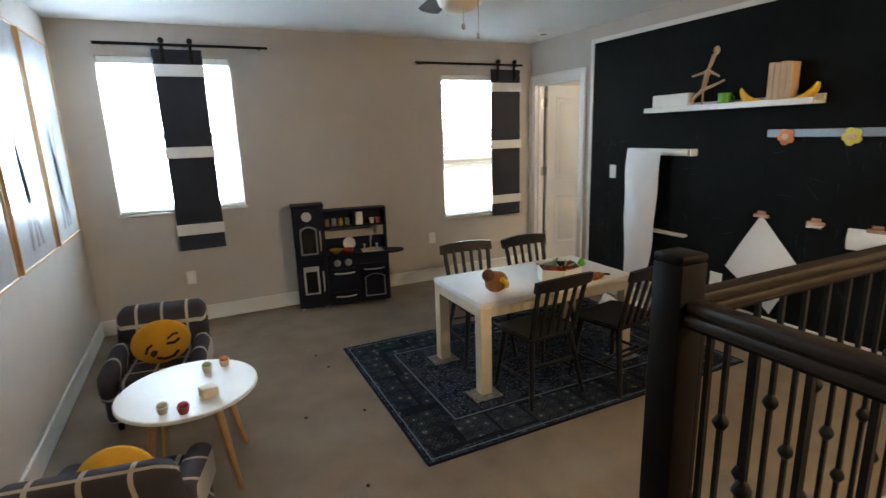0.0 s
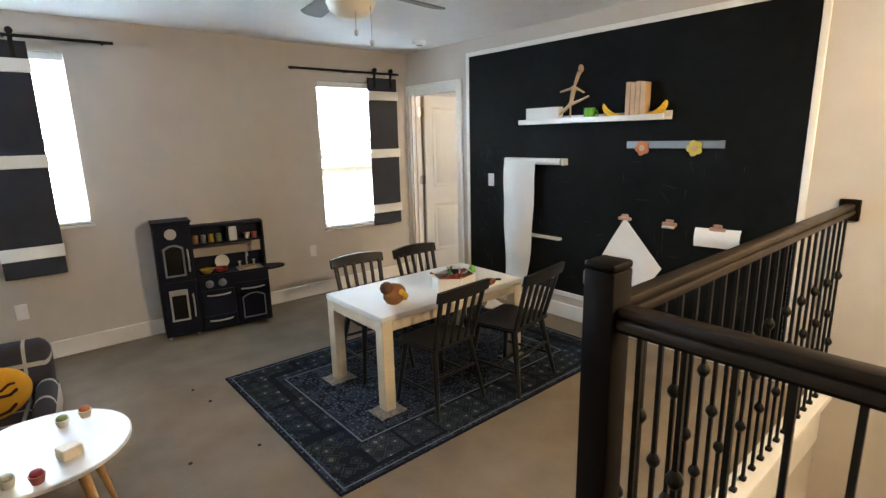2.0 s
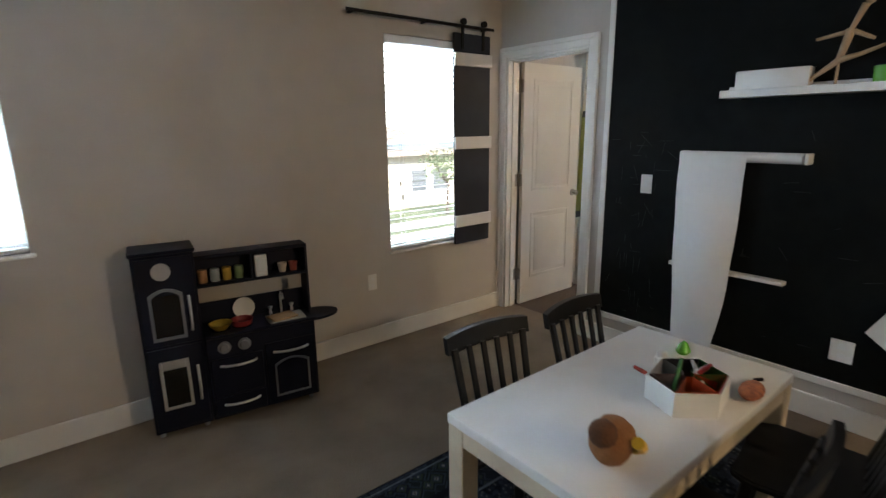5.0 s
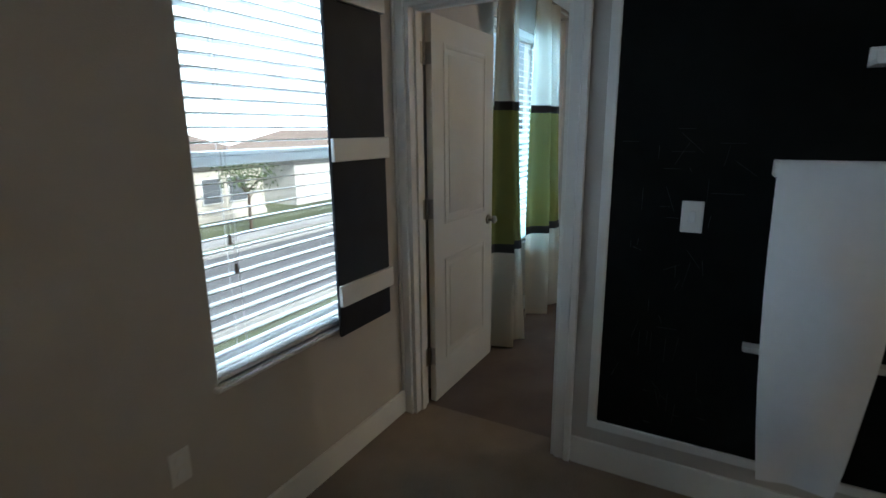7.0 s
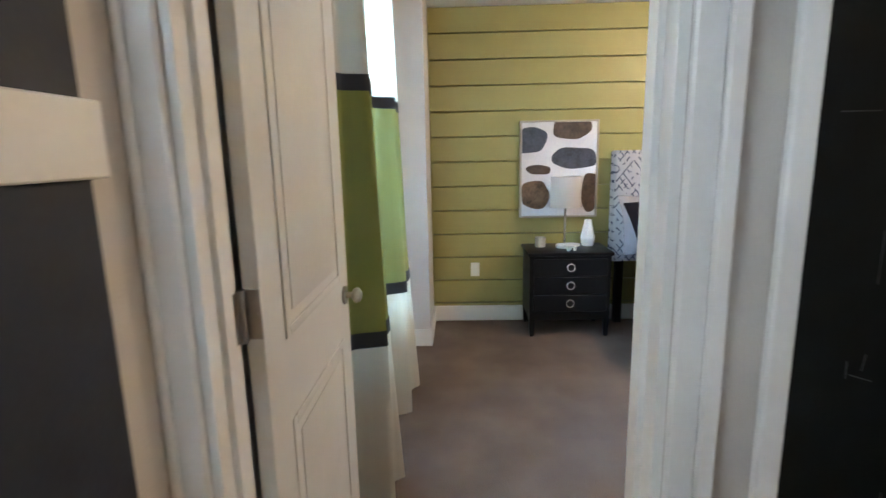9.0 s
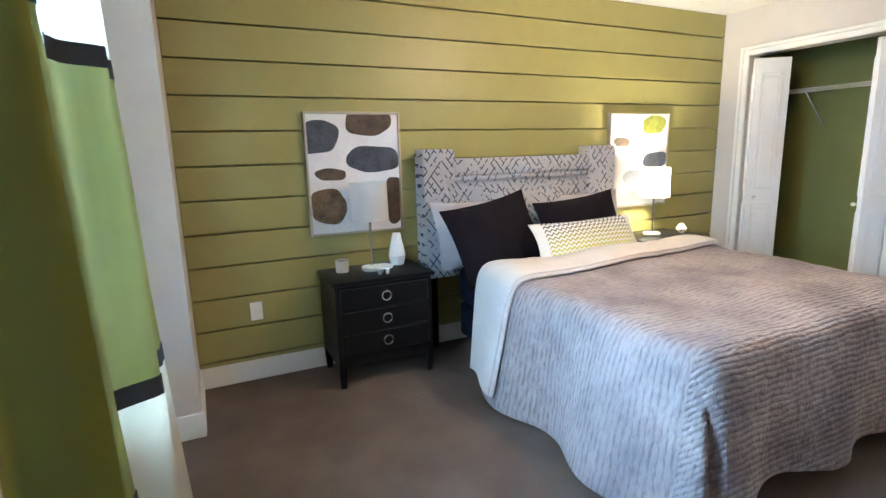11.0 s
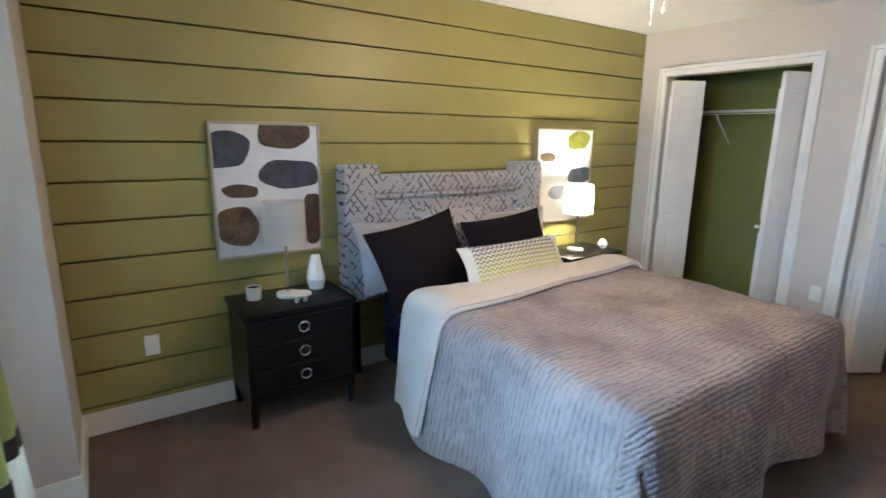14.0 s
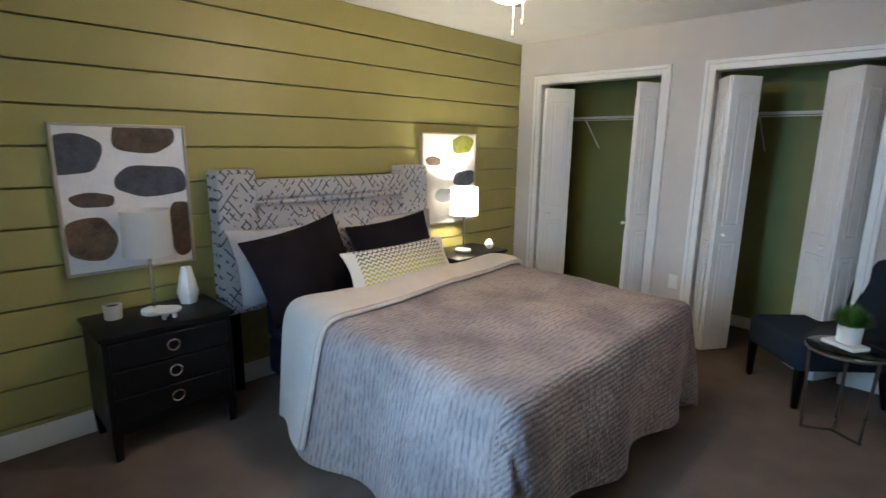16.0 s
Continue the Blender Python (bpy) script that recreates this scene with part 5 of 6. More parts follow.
def chevron(n, l, co):
    """Woven lumbar cloth: rows of zigzag in yellow, white and grey."""
    sep = node(n, l, "ShaderNodeSeparateXYZ", {0: co})
    zz = node(n, l, "ShaderNodeMath", {0: sep.outputs[1], 1: 0.019}, operation="PINGPONG")
    add = node(n, l, "ShaderNodeMath", {0: zz.outputs[0], 1: 0.9, 2: sep.outputs[2]}, operation="MULTIPLY_ADD")
    st = node(n, l, "ShaderNodeMath", {0: add.outputs[0], 1: 0.0135}, operation="PINGPONG")
    lt = node(n, l, "ShaderNodeMath", {0: st.outputs[0], 1: 0.0062}, operation="LESS_THAN")
    grad = node(n, l, "ShaderNodeMapRange", {"Value": sep.outputs[2], "From Min": -0.06, "From Max": 0.10})
    dark = two(n, l, grad.outputs["Result"], (0.50, 0.46, 0.06), (0.09, 0.09, 0.11))
    cy = node(n, l, "ShaderNodeMath", {0: sep.outputs[1]}, operation="ABSOLUTE")
    body = node(n, l, "ShaderNodeMath", {0: cy.outputs[0], 1: 0.36}, operation="LESS_THAN")
    f = node(n, l, "ShaderNodeMath", {0: lt.outputs[0], 1: body.outputs[0]}, operation="MULTIPLY")
    return two(n, l, f.outputs[0], (0.68, 0.66, 0.60), dark), st.outputs[0]


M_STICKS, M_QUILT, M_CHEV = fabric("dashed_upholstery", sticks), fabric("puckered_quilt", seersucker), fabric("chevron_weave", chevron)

bed = thing("bed", pose(0, 0, 0), "queen bed with patterned upholstered headboard and navy base", "bed")
HY0, HY1 = 2.665, 4.30
for a, b in (((7.50, HY0, 0.52), (BX - 0.004, HY0 + 0.255, 1.38)), ((7.50, HY1 - 0.235, 0.52), (BX - 0.004, HY1, 1.38))):
    part("headboard_wing", boxes((a, b), bevel=0.018, seg=3), M_STICKS, bed)
part("headboard_top", boxes(((7.505, HY0 + 0.25, 1.20), (BX - 0.004, HY1 - 0.23, 1.315)), bevel=0.016, seg=3), M_STICKS, bed)
part("headboard_panel", boxes(((7.525, HY0 + 0.20, 0.52), (BX - 0.006, HY1 - 0.20, 1.21)), bevel=0.012, seg=3), M_STICKS, bed)
part("panel_welt", boxes(((7.497, HY0 + 0.19, 1.165), (7.53, HY1 - 0.17, 1.195)), bevel=0.010, seg=3), M_STICKS, bed)
for yy in (HY0 + 0.17, HY1 - 0.19):
    part("panel_welt", boxes(((7.492, yy, 0.54), (7.52, yy + 0.028, 1.18)), bevel=0.010, seg=3), M_STICKS, bed)
for yy in (HY0 + 0.05, HY1 - 0.11):
    part("headboard_leg", boxes(((7.56, yy, 0.0), (7.62, yy + 0.06, 0.53)), bevel=0.004), M_BLACKWOOD, bed)
part("box_spring", boxes(((5.62, 2.52, 0.10), (7.50, 4.06, 0.34)), bevel=0.03, seg=3), M_NAVYCLOTH, bed, "dark navy box spring cover")
part("mattress", boxes(((5.61, 2.51, 0.34), (7.50, 4.07, 0.595)), bevel=0.05, seg=4), M_NAVYCLOTH, bed, "navy fitted sheet on the mattress")
for xx in (5.75, 7.3):
    for yy in (2.65, 3.95):
        part("bed_leg", lathe(bmesh.new(), [(0.025, 0), (0.03, 0.10)], (xx, yy, 0), 12), M_BLACKWOOD, bed)


FLARE = 0.12


def drape(name, x0, x1, drop_side, drop_foot, top, thick, out, material, label, nu, nv, wave, seed, puff=0.0, skew=0.0, fskew=0.0, roll=0.006):
    """A cover over the bed from x1 (head) to x0 (foot), falling over both sides and, if drop_foot, over the end."""
    ya, yb = 2.49, 4.09
    W = (yb - ya) + 2 * drop_side

    def f(u, v):
        b = ya - drop_side + v * W
        far = 1 - min(1.0, max(0.0, (b - ya) / (yb - ya)))
        head, foot = x1 + skew * far, x0 + fskew * far + (0.012 * math.sin(5 * b) if fskew else 0)
        a = head - u * (head - foot + drop_foot)
        dx, dy = max(0.0, foot - a), max(0.0, ya - b) + max(0.0, b - yb)
        px, py = max(a, foot), min(max(b, ya), yb)
        d = max(dx, dy) + 0.12 * min(dx, dy)
        q = math.hypot(dx, dy)
        sx, sy = (-dx / q if q else 0), ((-1 if b < ya else 1) * dy / q if q else 0)
        fall = d - 0.06 * (1 - math.exp(-d / 0.06))
        push = out * (1 - math.exp(-d / 0.05)) + (0.05 + (FLARE * dy / (dx + dy) if b > yb else 0.0)) * d + wave * d * math.sin((a * 9 + 5) if dy > dx else (b * 10 + 5))
        lump = 0.022 * noise.noise(Vector((a * 2.3, b * 2.3, 5))) + 0.004 * noise.noise(Vector((a * 11, b * 11, 5)))
        z = top + lump + puff * (math.sin(math.pi * u) ** 0.5 if 0 < u < 1 else 0) * math.exp(-d * 6) - fall
        hem = 0.018 * math.sin(a * 7 + b * 5 + seed)
        return (px + sx * push, py + sy * push + 0.01 * math.sin(a * 6 + seed) * (1 if dy else 0), max(0.02 + abs(hem) * 0.5, z))
    c = thing(name, pose(0, 0, 0), label, "bedding")
    part("cover", sheet(bmesh.new(), nu, nv, f, thick), material, c, smooth=80)
    for nm, pts in (("side_hem", [f(k / 60, 1) for k in range(61)]), ("side_hem", [f(k / 60, 0) for k in range(61)]), ("foot_hem", [f(1, k / 80) for k in range(81)]), ("head_hem", [f(0, k / 80) for k in range(81)])):
        part(nm, tube(bmesh.new(), pts, roll if nm == "foot_hem" else 0.006, 8), material, c, smooth=80)
    return c


drape("folded_duvet", 6.60, 6.96, 0.66, 0.0, 0.700, 0.022, 0.105, M_SHEET, "white duvet folded back across the bed", 30, 110, 0.08, 2.0, 0.012, 0.04, 0.17, 0.013)
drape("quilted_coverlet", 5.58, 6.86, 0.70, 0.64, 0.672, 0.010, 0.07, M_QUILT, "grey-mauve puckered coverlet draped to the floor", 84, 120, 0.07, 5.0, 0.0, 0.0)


def pillow(name, m, w, h, t, material, label, group="bed pillows", flange=0.0, power=0.55):
    """A stuffed pillow, w along y, h along z, t along x, its corners drawn out."""
    bm = bmesh.new()
    n = 18
    for s in (-1, 1):
        sheet(bm, n, n, lambda u, v: (s * t / 2 * max(0, (1 - (2 * u - 1) ** 2)) ** power * max(0, (1 - (2 * v - 1) ** 2)) ** power + 0.004 * noise.noise(Vector((u * 5, v * 5, s * 3.0))),
                                      (u - 0.5) * w * (1 - 0.07 * (1 - (2 * v - 1) ** 2)), (v - 0.5) * h * (1 - 0.09 * (1 - (2 * u - 1) ** 2))))
    bmesh.ops.remove_doubles(bm, verts=bm.verts[:], dist=0.0012)
    p = thing(name, m, label, "pillow", group)
    part("cover", bm, material, p, smooth=70)
    rim = [(k / 12, 0) for k in range(12)] + [(1, k / 8) for k in range(8)] + [(1 - k / 12, 1) for k in range(12)] + [(0, 1 - k / 8) for k in range(9)]
    part("piping", tube(bmesh.new(), [(0.0, (u - 0.5) * w * (1 - 0.07 * (1 - (2 * v - 1) ** 2)), (v - 0.5) * h * (1 - 0.09 * (1 - (2 * u - 1) ** 2))) for u, v in rim], 0.0045, 6), material, p)
    return p


pillow("sleeping_pillow", pose(7.39, 3.93, 0.83, 0, 18, 4), 0.72, 0.45, 0.19, M_LIGHTPILLOW, "pale grey pillow leaning on the headboard")
pillow("sleeping_pillow", pose(7.39, 3.09, 0.83, 0, 18, -4), 0.74, 0.45, 0.19, M_LIGHTPILLOW, "pale grey pillow leaning on the headboard")
pillow("patterned_pillow", pose(7.41, 3.52, 0.87, 0, 14, 0), 0.60, 0.46, 0.12, M_STICKS, "dashed cushion matching the headboard")
pillow("black_sham", pose(7.20, 3.93, 0.825, 0, 24, 8) @ pose(0, 0, 0, -8, 0, 0), 0.70, 0.50, 0.18, M_BLACKCLOTH, "black square pillow leaning on pale pillow")
pillow("black_sham", pose(7.22, 3.22, 0.82, 0, 24, -6) @ pose(0, 0, 0, -6, 0, 0), 0.66, 0.46, 0.18, M_BLACKCLOTH, "black square pillow leaning on pale pillow")
pillow("lumbar_pillow", pose(7.00, 3.36, 0.785, 0, 28, 3), 0.88, 0.27, 0.15, M_CHEV, "yellow and grey woven lumbar pillow with white ends")

# ---- nightstands ----


def nightstand():
    """Faces -x."""
    s = thing("nightstand", pose(0, 0, 0), "black three-drawer nightstand with round ring pulls", "nightstand", "nightstands")
    part("top", boxes(((-0.215, -0.315, 0.625), (0.205, 0.315, 0.65)), bevel=0.005, seg=2), M_NIGHT, s)
    part("carcass", boxes(((-0.195, -0.30, 0.13), (0.20, 0.30, 0.625)), bevel=0.004), M_NIGHT, s)
    for sy in (-1, 1):
        for sx in (-0.172, 0.175):
            lg = boxes(((sx - 0.024, sy * 0.278 - 0.024, 0.0), (sx + 0.024, sy * 0.278 + 0.024, 0.14)), bevel=0.003)
            for v in lg.verts:
                if v.co.z < 0.05:
                    v.co.x = sx + (v.co.x - sx) * 0.7
                    v.co.y = sy * 0.278 + (v.co.y - sy * 0.278) * 0.7
            part("leg", lg, M_NIGHT, s)
    for k in range(3):
        z0 = 0.20 + 0.137 * k
        d = part("drawer", boxes(((-0.209, -0.272, z0), (-0.195, 0.272, z0 + 0.128)), bevel=0.004), M_NIGHT, s)
        rg = bmesh.new()
        pts = [(0, 0.028 * math.cos(a), 0.028 * math.sin(a)) for a in np.linspace(0, 2 * math.pi, 21)]
        tube(rg, [(-0.216, y, z0 + 0.066 + z) for _, y, z in pts], 0.0055)
        rod(rg, (-0.209, 0, z0 + 0.094), (-0.222, 0, z0 + 0.094), 0.008, seg=10)
        part("ring_pull", rg, M_CHROME, d, "polished ring pull")
    return s


ns = nightstand()
ns.matrix_basis = pose(7.44, 4.68, 0)
copy_thing(ns, pose(7.44, 2.27, 0))
NT = 0.65

M_SHADE = bpy.data.materials.new("lamp_shade")
M_SHADE.use_nodes = True
_n, _l = M_SHADE.node_tree.nodes, M_SHADE.node_tree.links
_tr, _df, _ms = _n.new("ShaderNodeBsdfTranslucent"), _n.new("ShaderNodeBsdfDiffuse"), _n.new("ShaderNodeMixShader")
_tr.inputs["Color"].default_value, _df.inputs["Color"].default_value, _ms.inputs[0].default_value = (0.85, 0.83, 0.80, 1), (0.80, 0.79, 0.78, 1), 0.55
_wv, _tc, _bp = _n.new("ShaderNodeTexNoise"), _n.new("ShaderNodeTexCoord"), _n.new("ShaderNodeBump")
_wv.inputs["Scale"].default_value, _bp.inputs["Strength"].default_value = 250, 0.2
_l.new(_tc.outputs["Object"], _wv.inputs["Vector"])
_l.new(_wv.outputs["Fac"], _bp.inputs["Height"])
_l.new(_bp.outputs["Normal"], _df.inputs["Normal"])
_l.new(_tr.outputs[0], _ms.inputs[1])
_l.new(_df.outputs[0], _ms.inputs[2])
_l.new(_ms.outputs[0], _n["Material Output"].inputs["Surface"])


def bedside_lamp(x, y, label):
    b = thing("bedside_lamp", pose(x, y, NT), label, "lamp", "bedside lamps")
    part("base", lathe(bmesh.new(), [(0.062, 0.0), (0.066, 0.006), (0.064, 0.022), (0.014, 0.028)], seg=32), M_WHITE, b, "white round lamp base")
    st = part("stem", rod(bmesh.new(), (0, 0, 0.028), (0, 0, 0.33), 0.009, seg=16), M_CHROME, b, "slim chrome stem")
    sh = bmesh.new()
    rings = []
    for r, z in ((0.117, 0.315), (0.112, 0.545)):
        rings.append([sh.verts.new((r * math.cos(2 * math.pi * k / 48), r * math.sin(2 * math.pi * k / 48), z)) for k in range(48)])
    for k in range(48):
        sh.faces.new((rings[0][k], rings[0][(k + 1) % 48], rings[1][(k + 1) % 48], rings[1][k]))
    bmesh.ops.solidify(sh, geom=sh.faces[:], thickness=0.0015)
    part("shade", sh, M_SHADE, b, "white fabric drum shade")
    sp = bmesh.new()
    for a in (0, 2.1, 4.2):
        rod(sp, (0, 0, 0.335), (0.113 * math.cos(a), 0.113 * math.sin(a), 0.335), 0.002, seg=6)
    part("spider", sp, M_CHROME, b)
    return b


bedside_lamp(7.46, 4.685, "unlit slim lamp with white drum shade")
bedside_lamp(7.42, 2.32, "lit slim lamp with white drum shade")
fv = bmesh.new()
lathe(fv, [(0.045, 0), (0.058, 0.06), (0.045, 0.12), (0.026, 0.205), (0.020, 0.205), (0.03, 0.12)], seg=7)
single("faceted_vase", fv, M_WHITE, "white faceted ceramic vase on the nightstand", "vase", pose(7.53, 4.49, NT, 0, 0, 10), smooth=5)
pot = thing("small_pot", pose(7.50, 4.865, NT), "small beige pot with dark filling", "pot")
part("cup", lathe(bmesh.new(), [(0.036, 0), (0.04, 0.004), (0.042, 0.075), (0.037, 0.075), (0.036, 0.062)], seg=24), mat("beige_ceramic", (0.50, 0.46, 0.40), 0.5, var=0.06), pot)
part("filling", lathe(bmesh.new(), [(0.034, 0.058), (0.036, 0.064)], seg=20), M_BLACKCLOTH, pot)
dsh = thing("footed_dish", pose(7.33, 4.66, NT), "small white footed dish on the nightstand", "dish")
part("bowl", lathe(bmesh.new(), [(0.03, 0.03), (0.062, 0.038), (0.064, 0.048), (0.03, 0.042)], seg=28), M_WHITE, dsh)
for k in range(3):
    a = 2.1 * k
    part("foot", lathe(bmesh.new(), [(0.010, 0), (0.013, 0.016), (0.009, 0.034)], (0.028 * math.cos(a), 0.028 * math.sin(a), 0), 12), M_WHITE, dsh)
kn = bmesh.new()
for rx, rz in ((0, 0), (90, 0), (90, 90)):
    mm = Matrix.Translation((0, 0, 0.042)) @ pose(0, 0, 0, rx, 0, rz)
    tube(kn, [tuple(mm @ Vector((0.034 * math.cos(a), 0.034 * math.sin(a), 0))) for a in np.linspace(0, 2 * math.pi, 15)], 0.009)
single("knot_ornament", kn, M_WHITE, "white open ceramic knot on the nightstand", "ornament", pose(7.36, 2.05, NT))

# ---- paintings ----
M_GILT = mat("champagne_frame", (0.48, 0.43, 0.36), 0.35, metal=0.5, var=0.1, fine=60)
M_ART = mat("art_ground", (0.74, 0.72, 0.72), 0.7, var=0.08, scale=7, fine=60, bump=0.1, col2=(0.58, 0.58, 0.62))
INKS = {"slate": mat("slate_paint", (0.06, 0.07, 0.10), 0.6, var=0.35, scale=14, fine=60, bump=0.1), "brown": mat("umber_paint", (0.10, 0.065, 0.045), 0.6, var=0.4, scale=14, fine=60, bump=0.1),
        "tan": mat("tan_paint", (0.22, 0.13, 0.07), 0.6, var=0.45, scale=16, fine=60, bump=0.1), "olive": mat("olive_paint", (0.25, 0.27, 0.05), 0.6, var=0.3, scale=16, fine=60)}


def painting(y0, y1, z0, z1, blobs, label):
    """A canvas on the east wall; blobs are (across, down, half width, half height, colour), 0..1 from the top left."""
    p = thing("framed_painting", pose(BX, y1, z0), label, "painting", "paintings over the nightstands")
    w, h = y1 - y0, z1 - z0
    part("canvas", boxes(((-0.030, -w + 0.014, 0.014), (-0.004, -0.014, h - 0.014))), M_ART, p)
    for a, b in (((-0.04, -0.014, 0), (0, 0, h)), ((-0.04, -w, 0), (0, -w + 0.014, h)), ((-0.04, -w + 0.014, 0), (0, -0.014, 0.014)), ((-0.04, -w + 0.014, h - 0.014), (0, -0.014, h))):
        part("frame_bar", boxes((a, b), bevel=0.002), M_GILT, p)
    for k, (cx, cy, rx, ry, ink) in enumerate(blobs):
        bm = bmesh.new()
        vs = []
        for j in range(36):
            a = 2 * math.pi * j / 36
            wob = 1 + 0.07 * math.sin(2 * a + k) + 0.04 * math.sin(5 * a + 2 * k)
            pw = 0.8
            ca, sa = math.copysign(abs(math.cos(a)) ** pw, math.cos(a)), math.copysign(abs(math.sin(a)) ** pw, math.sin(a))
            y = min(max((cx + rx * wob * ca) * w, 0.016), w - 0.016)
            z = min(max((1 - cy + ry * wob * sa) * h, 0.016), h - 0.016)
            vs.append(bm.verts.new((-0.0306 - 0.0002 * k, -y, z)))
        bm.faces.new(vs)
        part("painted_stone", bm, INKS[ink], p, ink + " painted pebble shape")
    return p


painting(4.405, 5.015, 0.865, 1.62, ((0.12, 0.20, 0.22, 0.13, "slate"), (0.66, 0.07, 0.23, 0.13, "brown"), (0.70, 0.385, 0.27, 0.115, "slate"), (0.24, 0.50, 0.155, 0.05, "brown"), (0.20, 0.76, 0.19, 0.14, "tan"), (0.91, 0.74, 0.12, 0.19, "brown")), "abstract painting of grey and brown pebbles in thin frame")
painting(1.965, 2.62, 0.87, 1.63, ((0.74, 0.12, 0.20, 0.10, "olive"), (0.80, 0.50, 0.22, 0.09, "slate"), (0.42, 0.68, 0.17, 0.08, "slate"), (0.20, 0.30, 0.13, 0.05, "brown")), "abstract painting of grey and olive pebbles in thin frame")

# ---- curtains ----


def translucent(name, col, share):
    m = bpy.data.materials.new(name)
    m.use_nodes = True
    n, l = m.node_tree.nodes, m.node_tree.links
    t, d, x = n.new("ShaderNodeBsdfTranslucent"), n.new("ShaderNodeBsdfDiffuse"), n.new("ShaderNodeMixShader")
    t.inputs["Color"].default_value = (*[0.75 * c + 0.27 for c in col], 1)
    nz, tc, bp = n.new("ShaderNodeTexNoise"), n.new("ShaderNodeTexCoord"), n.new("ShaderNodeBump")
    nz.inputs["Scale"].default_value, bp.inputs["Strength"].default_value = 260, 0.25
    l.new(tc.outputs["Object"], nz.inputs["Vector"])
    l.new(nz.outputs["Fac"], bp.inputs["Height"])
    l.new(bp.outputs["Normal"], d.inputs["Normal"])
    mx = two(n, l, nz.outputs["Fac"], col, tuple(c * 0.85 for c in col))
    l.new(mx, d.inputs["Color"])
    x.inputs[0].default_value = 1 - share
    l.new(t.outputs[0], x.inputs[1])
    l.new(d.outputs[0], x.inputs[2])
    l.new(x.outputs[0], n["Material Output"].inputs["Surface"])
    return m


M_CREAMC, M_GREENC, M_TRIMC = translucent("cream_curtain", (0.66, 0.61, 0.50), 0.45), translucent("green_curtain", (0.27, 0.27, 0.06), 0.28), translucent("charcoal_ribbon", (0.05, 0.05, 0.055), 0.2)


def curtain(x0, x1, folds, label, flare):
    c = thing("curtain", pose(0, 5.87, 0), label, "curtain", "bedroom curtains")

    def strip(z0, z1, off):
        def f(u, v):
            z = z0 + (z1 - z0) * v
            k = (2.38 - z) / 2.38
            spread = 1 + flare * k
            cx = (x0 + x1) / 2
            x = cx + (u - 0.5) * (x1 - x0) * spread
            amp = 0.038 + 0.030 * k
            y = amp * (math.sin(2 * math.pi * folds * u + 0.5 * math.sin(3 * k)) + 0.28 * math.sin(4.7 * math.pi * folds * u + 1.3 + k)) - 0.05 * k * math.sin(2.2 * u)
            return (x, y - off, z)
        return sheet(bmesh.new(), folds * 16, 10, f, 0.0012)
    for nm, z0, z1, mt, off in (("lower_cloth", 0.015, 0.715, M_CREAMC, 0), ("green_cloth", 0.715, 1.63, M_GREENC, 0), ("upper_cloth", 1.63, 2.40, M_CREAMC, 0), ("ribbon", 0.685, 0.745, M_TRIMC, 0.003), ("ribbon", 1.605, 1.66, M_TRIMC, 0.003)):
        part(nm, strip(z0, z1, off), mt, c, ("cream cloth" if mt is M_CREAMC else "olive green cloth" if mt is M_GREENC else "charcoal ribbon"), smooth=80)
    return c


curtain(5.295, 5.50, 2, "cream curtain with olive middle and charcoal ribbons", 0.55)
curtain(5.97, 6.41, 2, "cream curtain with olive middle and charcoal ribbons", 0.25)
cr = thing("curtain_rod", pose(0, 5.87, 2.41), "slim nickel curtain rod above the window", "rod")
part("bar", rod(bmesh.new(), (5.15, 0, 0), (6.95, 0, 0), 0.011, seg=14), M_STEEL, cr)
for xx in (5.19, 6.92):
    part("bracket", boxes(((xx - 0.008, 0, -0.01), (xx + 0.008, 0.13, 0.01))), M_STEEL, cr)
for xx in (5.14, 6.96):
    bm = bmesh.new()
    bmesh.ops.create_uvsphere(bm, u_segments=14, v_segments=8, radius=0.02, matrix=Matrix.Translation((xx, 0, 0)))
    part("finial", bm, M_STEEL, cr)

# ---- closets ----


def leaf(w, label):
    """One bifold leaf, hinged at its origin and running along +x, its front on +y."""
    d = thing("bifold_leaf", pose(0, 0, 0), label, "closet door", "bifold closet doors")
    part("slab", boxes(((0, -0.013, 0.02), (w, 0.013, 2.035)), bevel=0.002), M_TRIM, d)
    for s in (-1, 1):
        for z0, z1 in ((0.14, 0.86), (0.98, 1.92)):
            bm = bmesh.new()
            a, b, e = 0.05, w - 0.05, 0.016
            for p, q in (((a, z0), (a + e, z1)), ((b - e, z0), (b, z1)), ((a + e, z0), (b - e, z0 + e)), ((a + e, z1 - e), (b - e, z1))):
                box(bm, (p[0], s * 0.013, p[1]), (q[0], s * 0.020, q[1]), 0.002)
            box(bm, (a + e + 0.016, s * 0.013, z0 + e + 0.016), (b - e - 0.016, s * 0.019, z1 - e - 0.016), 0.004)
            part("raised_panel", bm, M_TRIM, d)
    return d


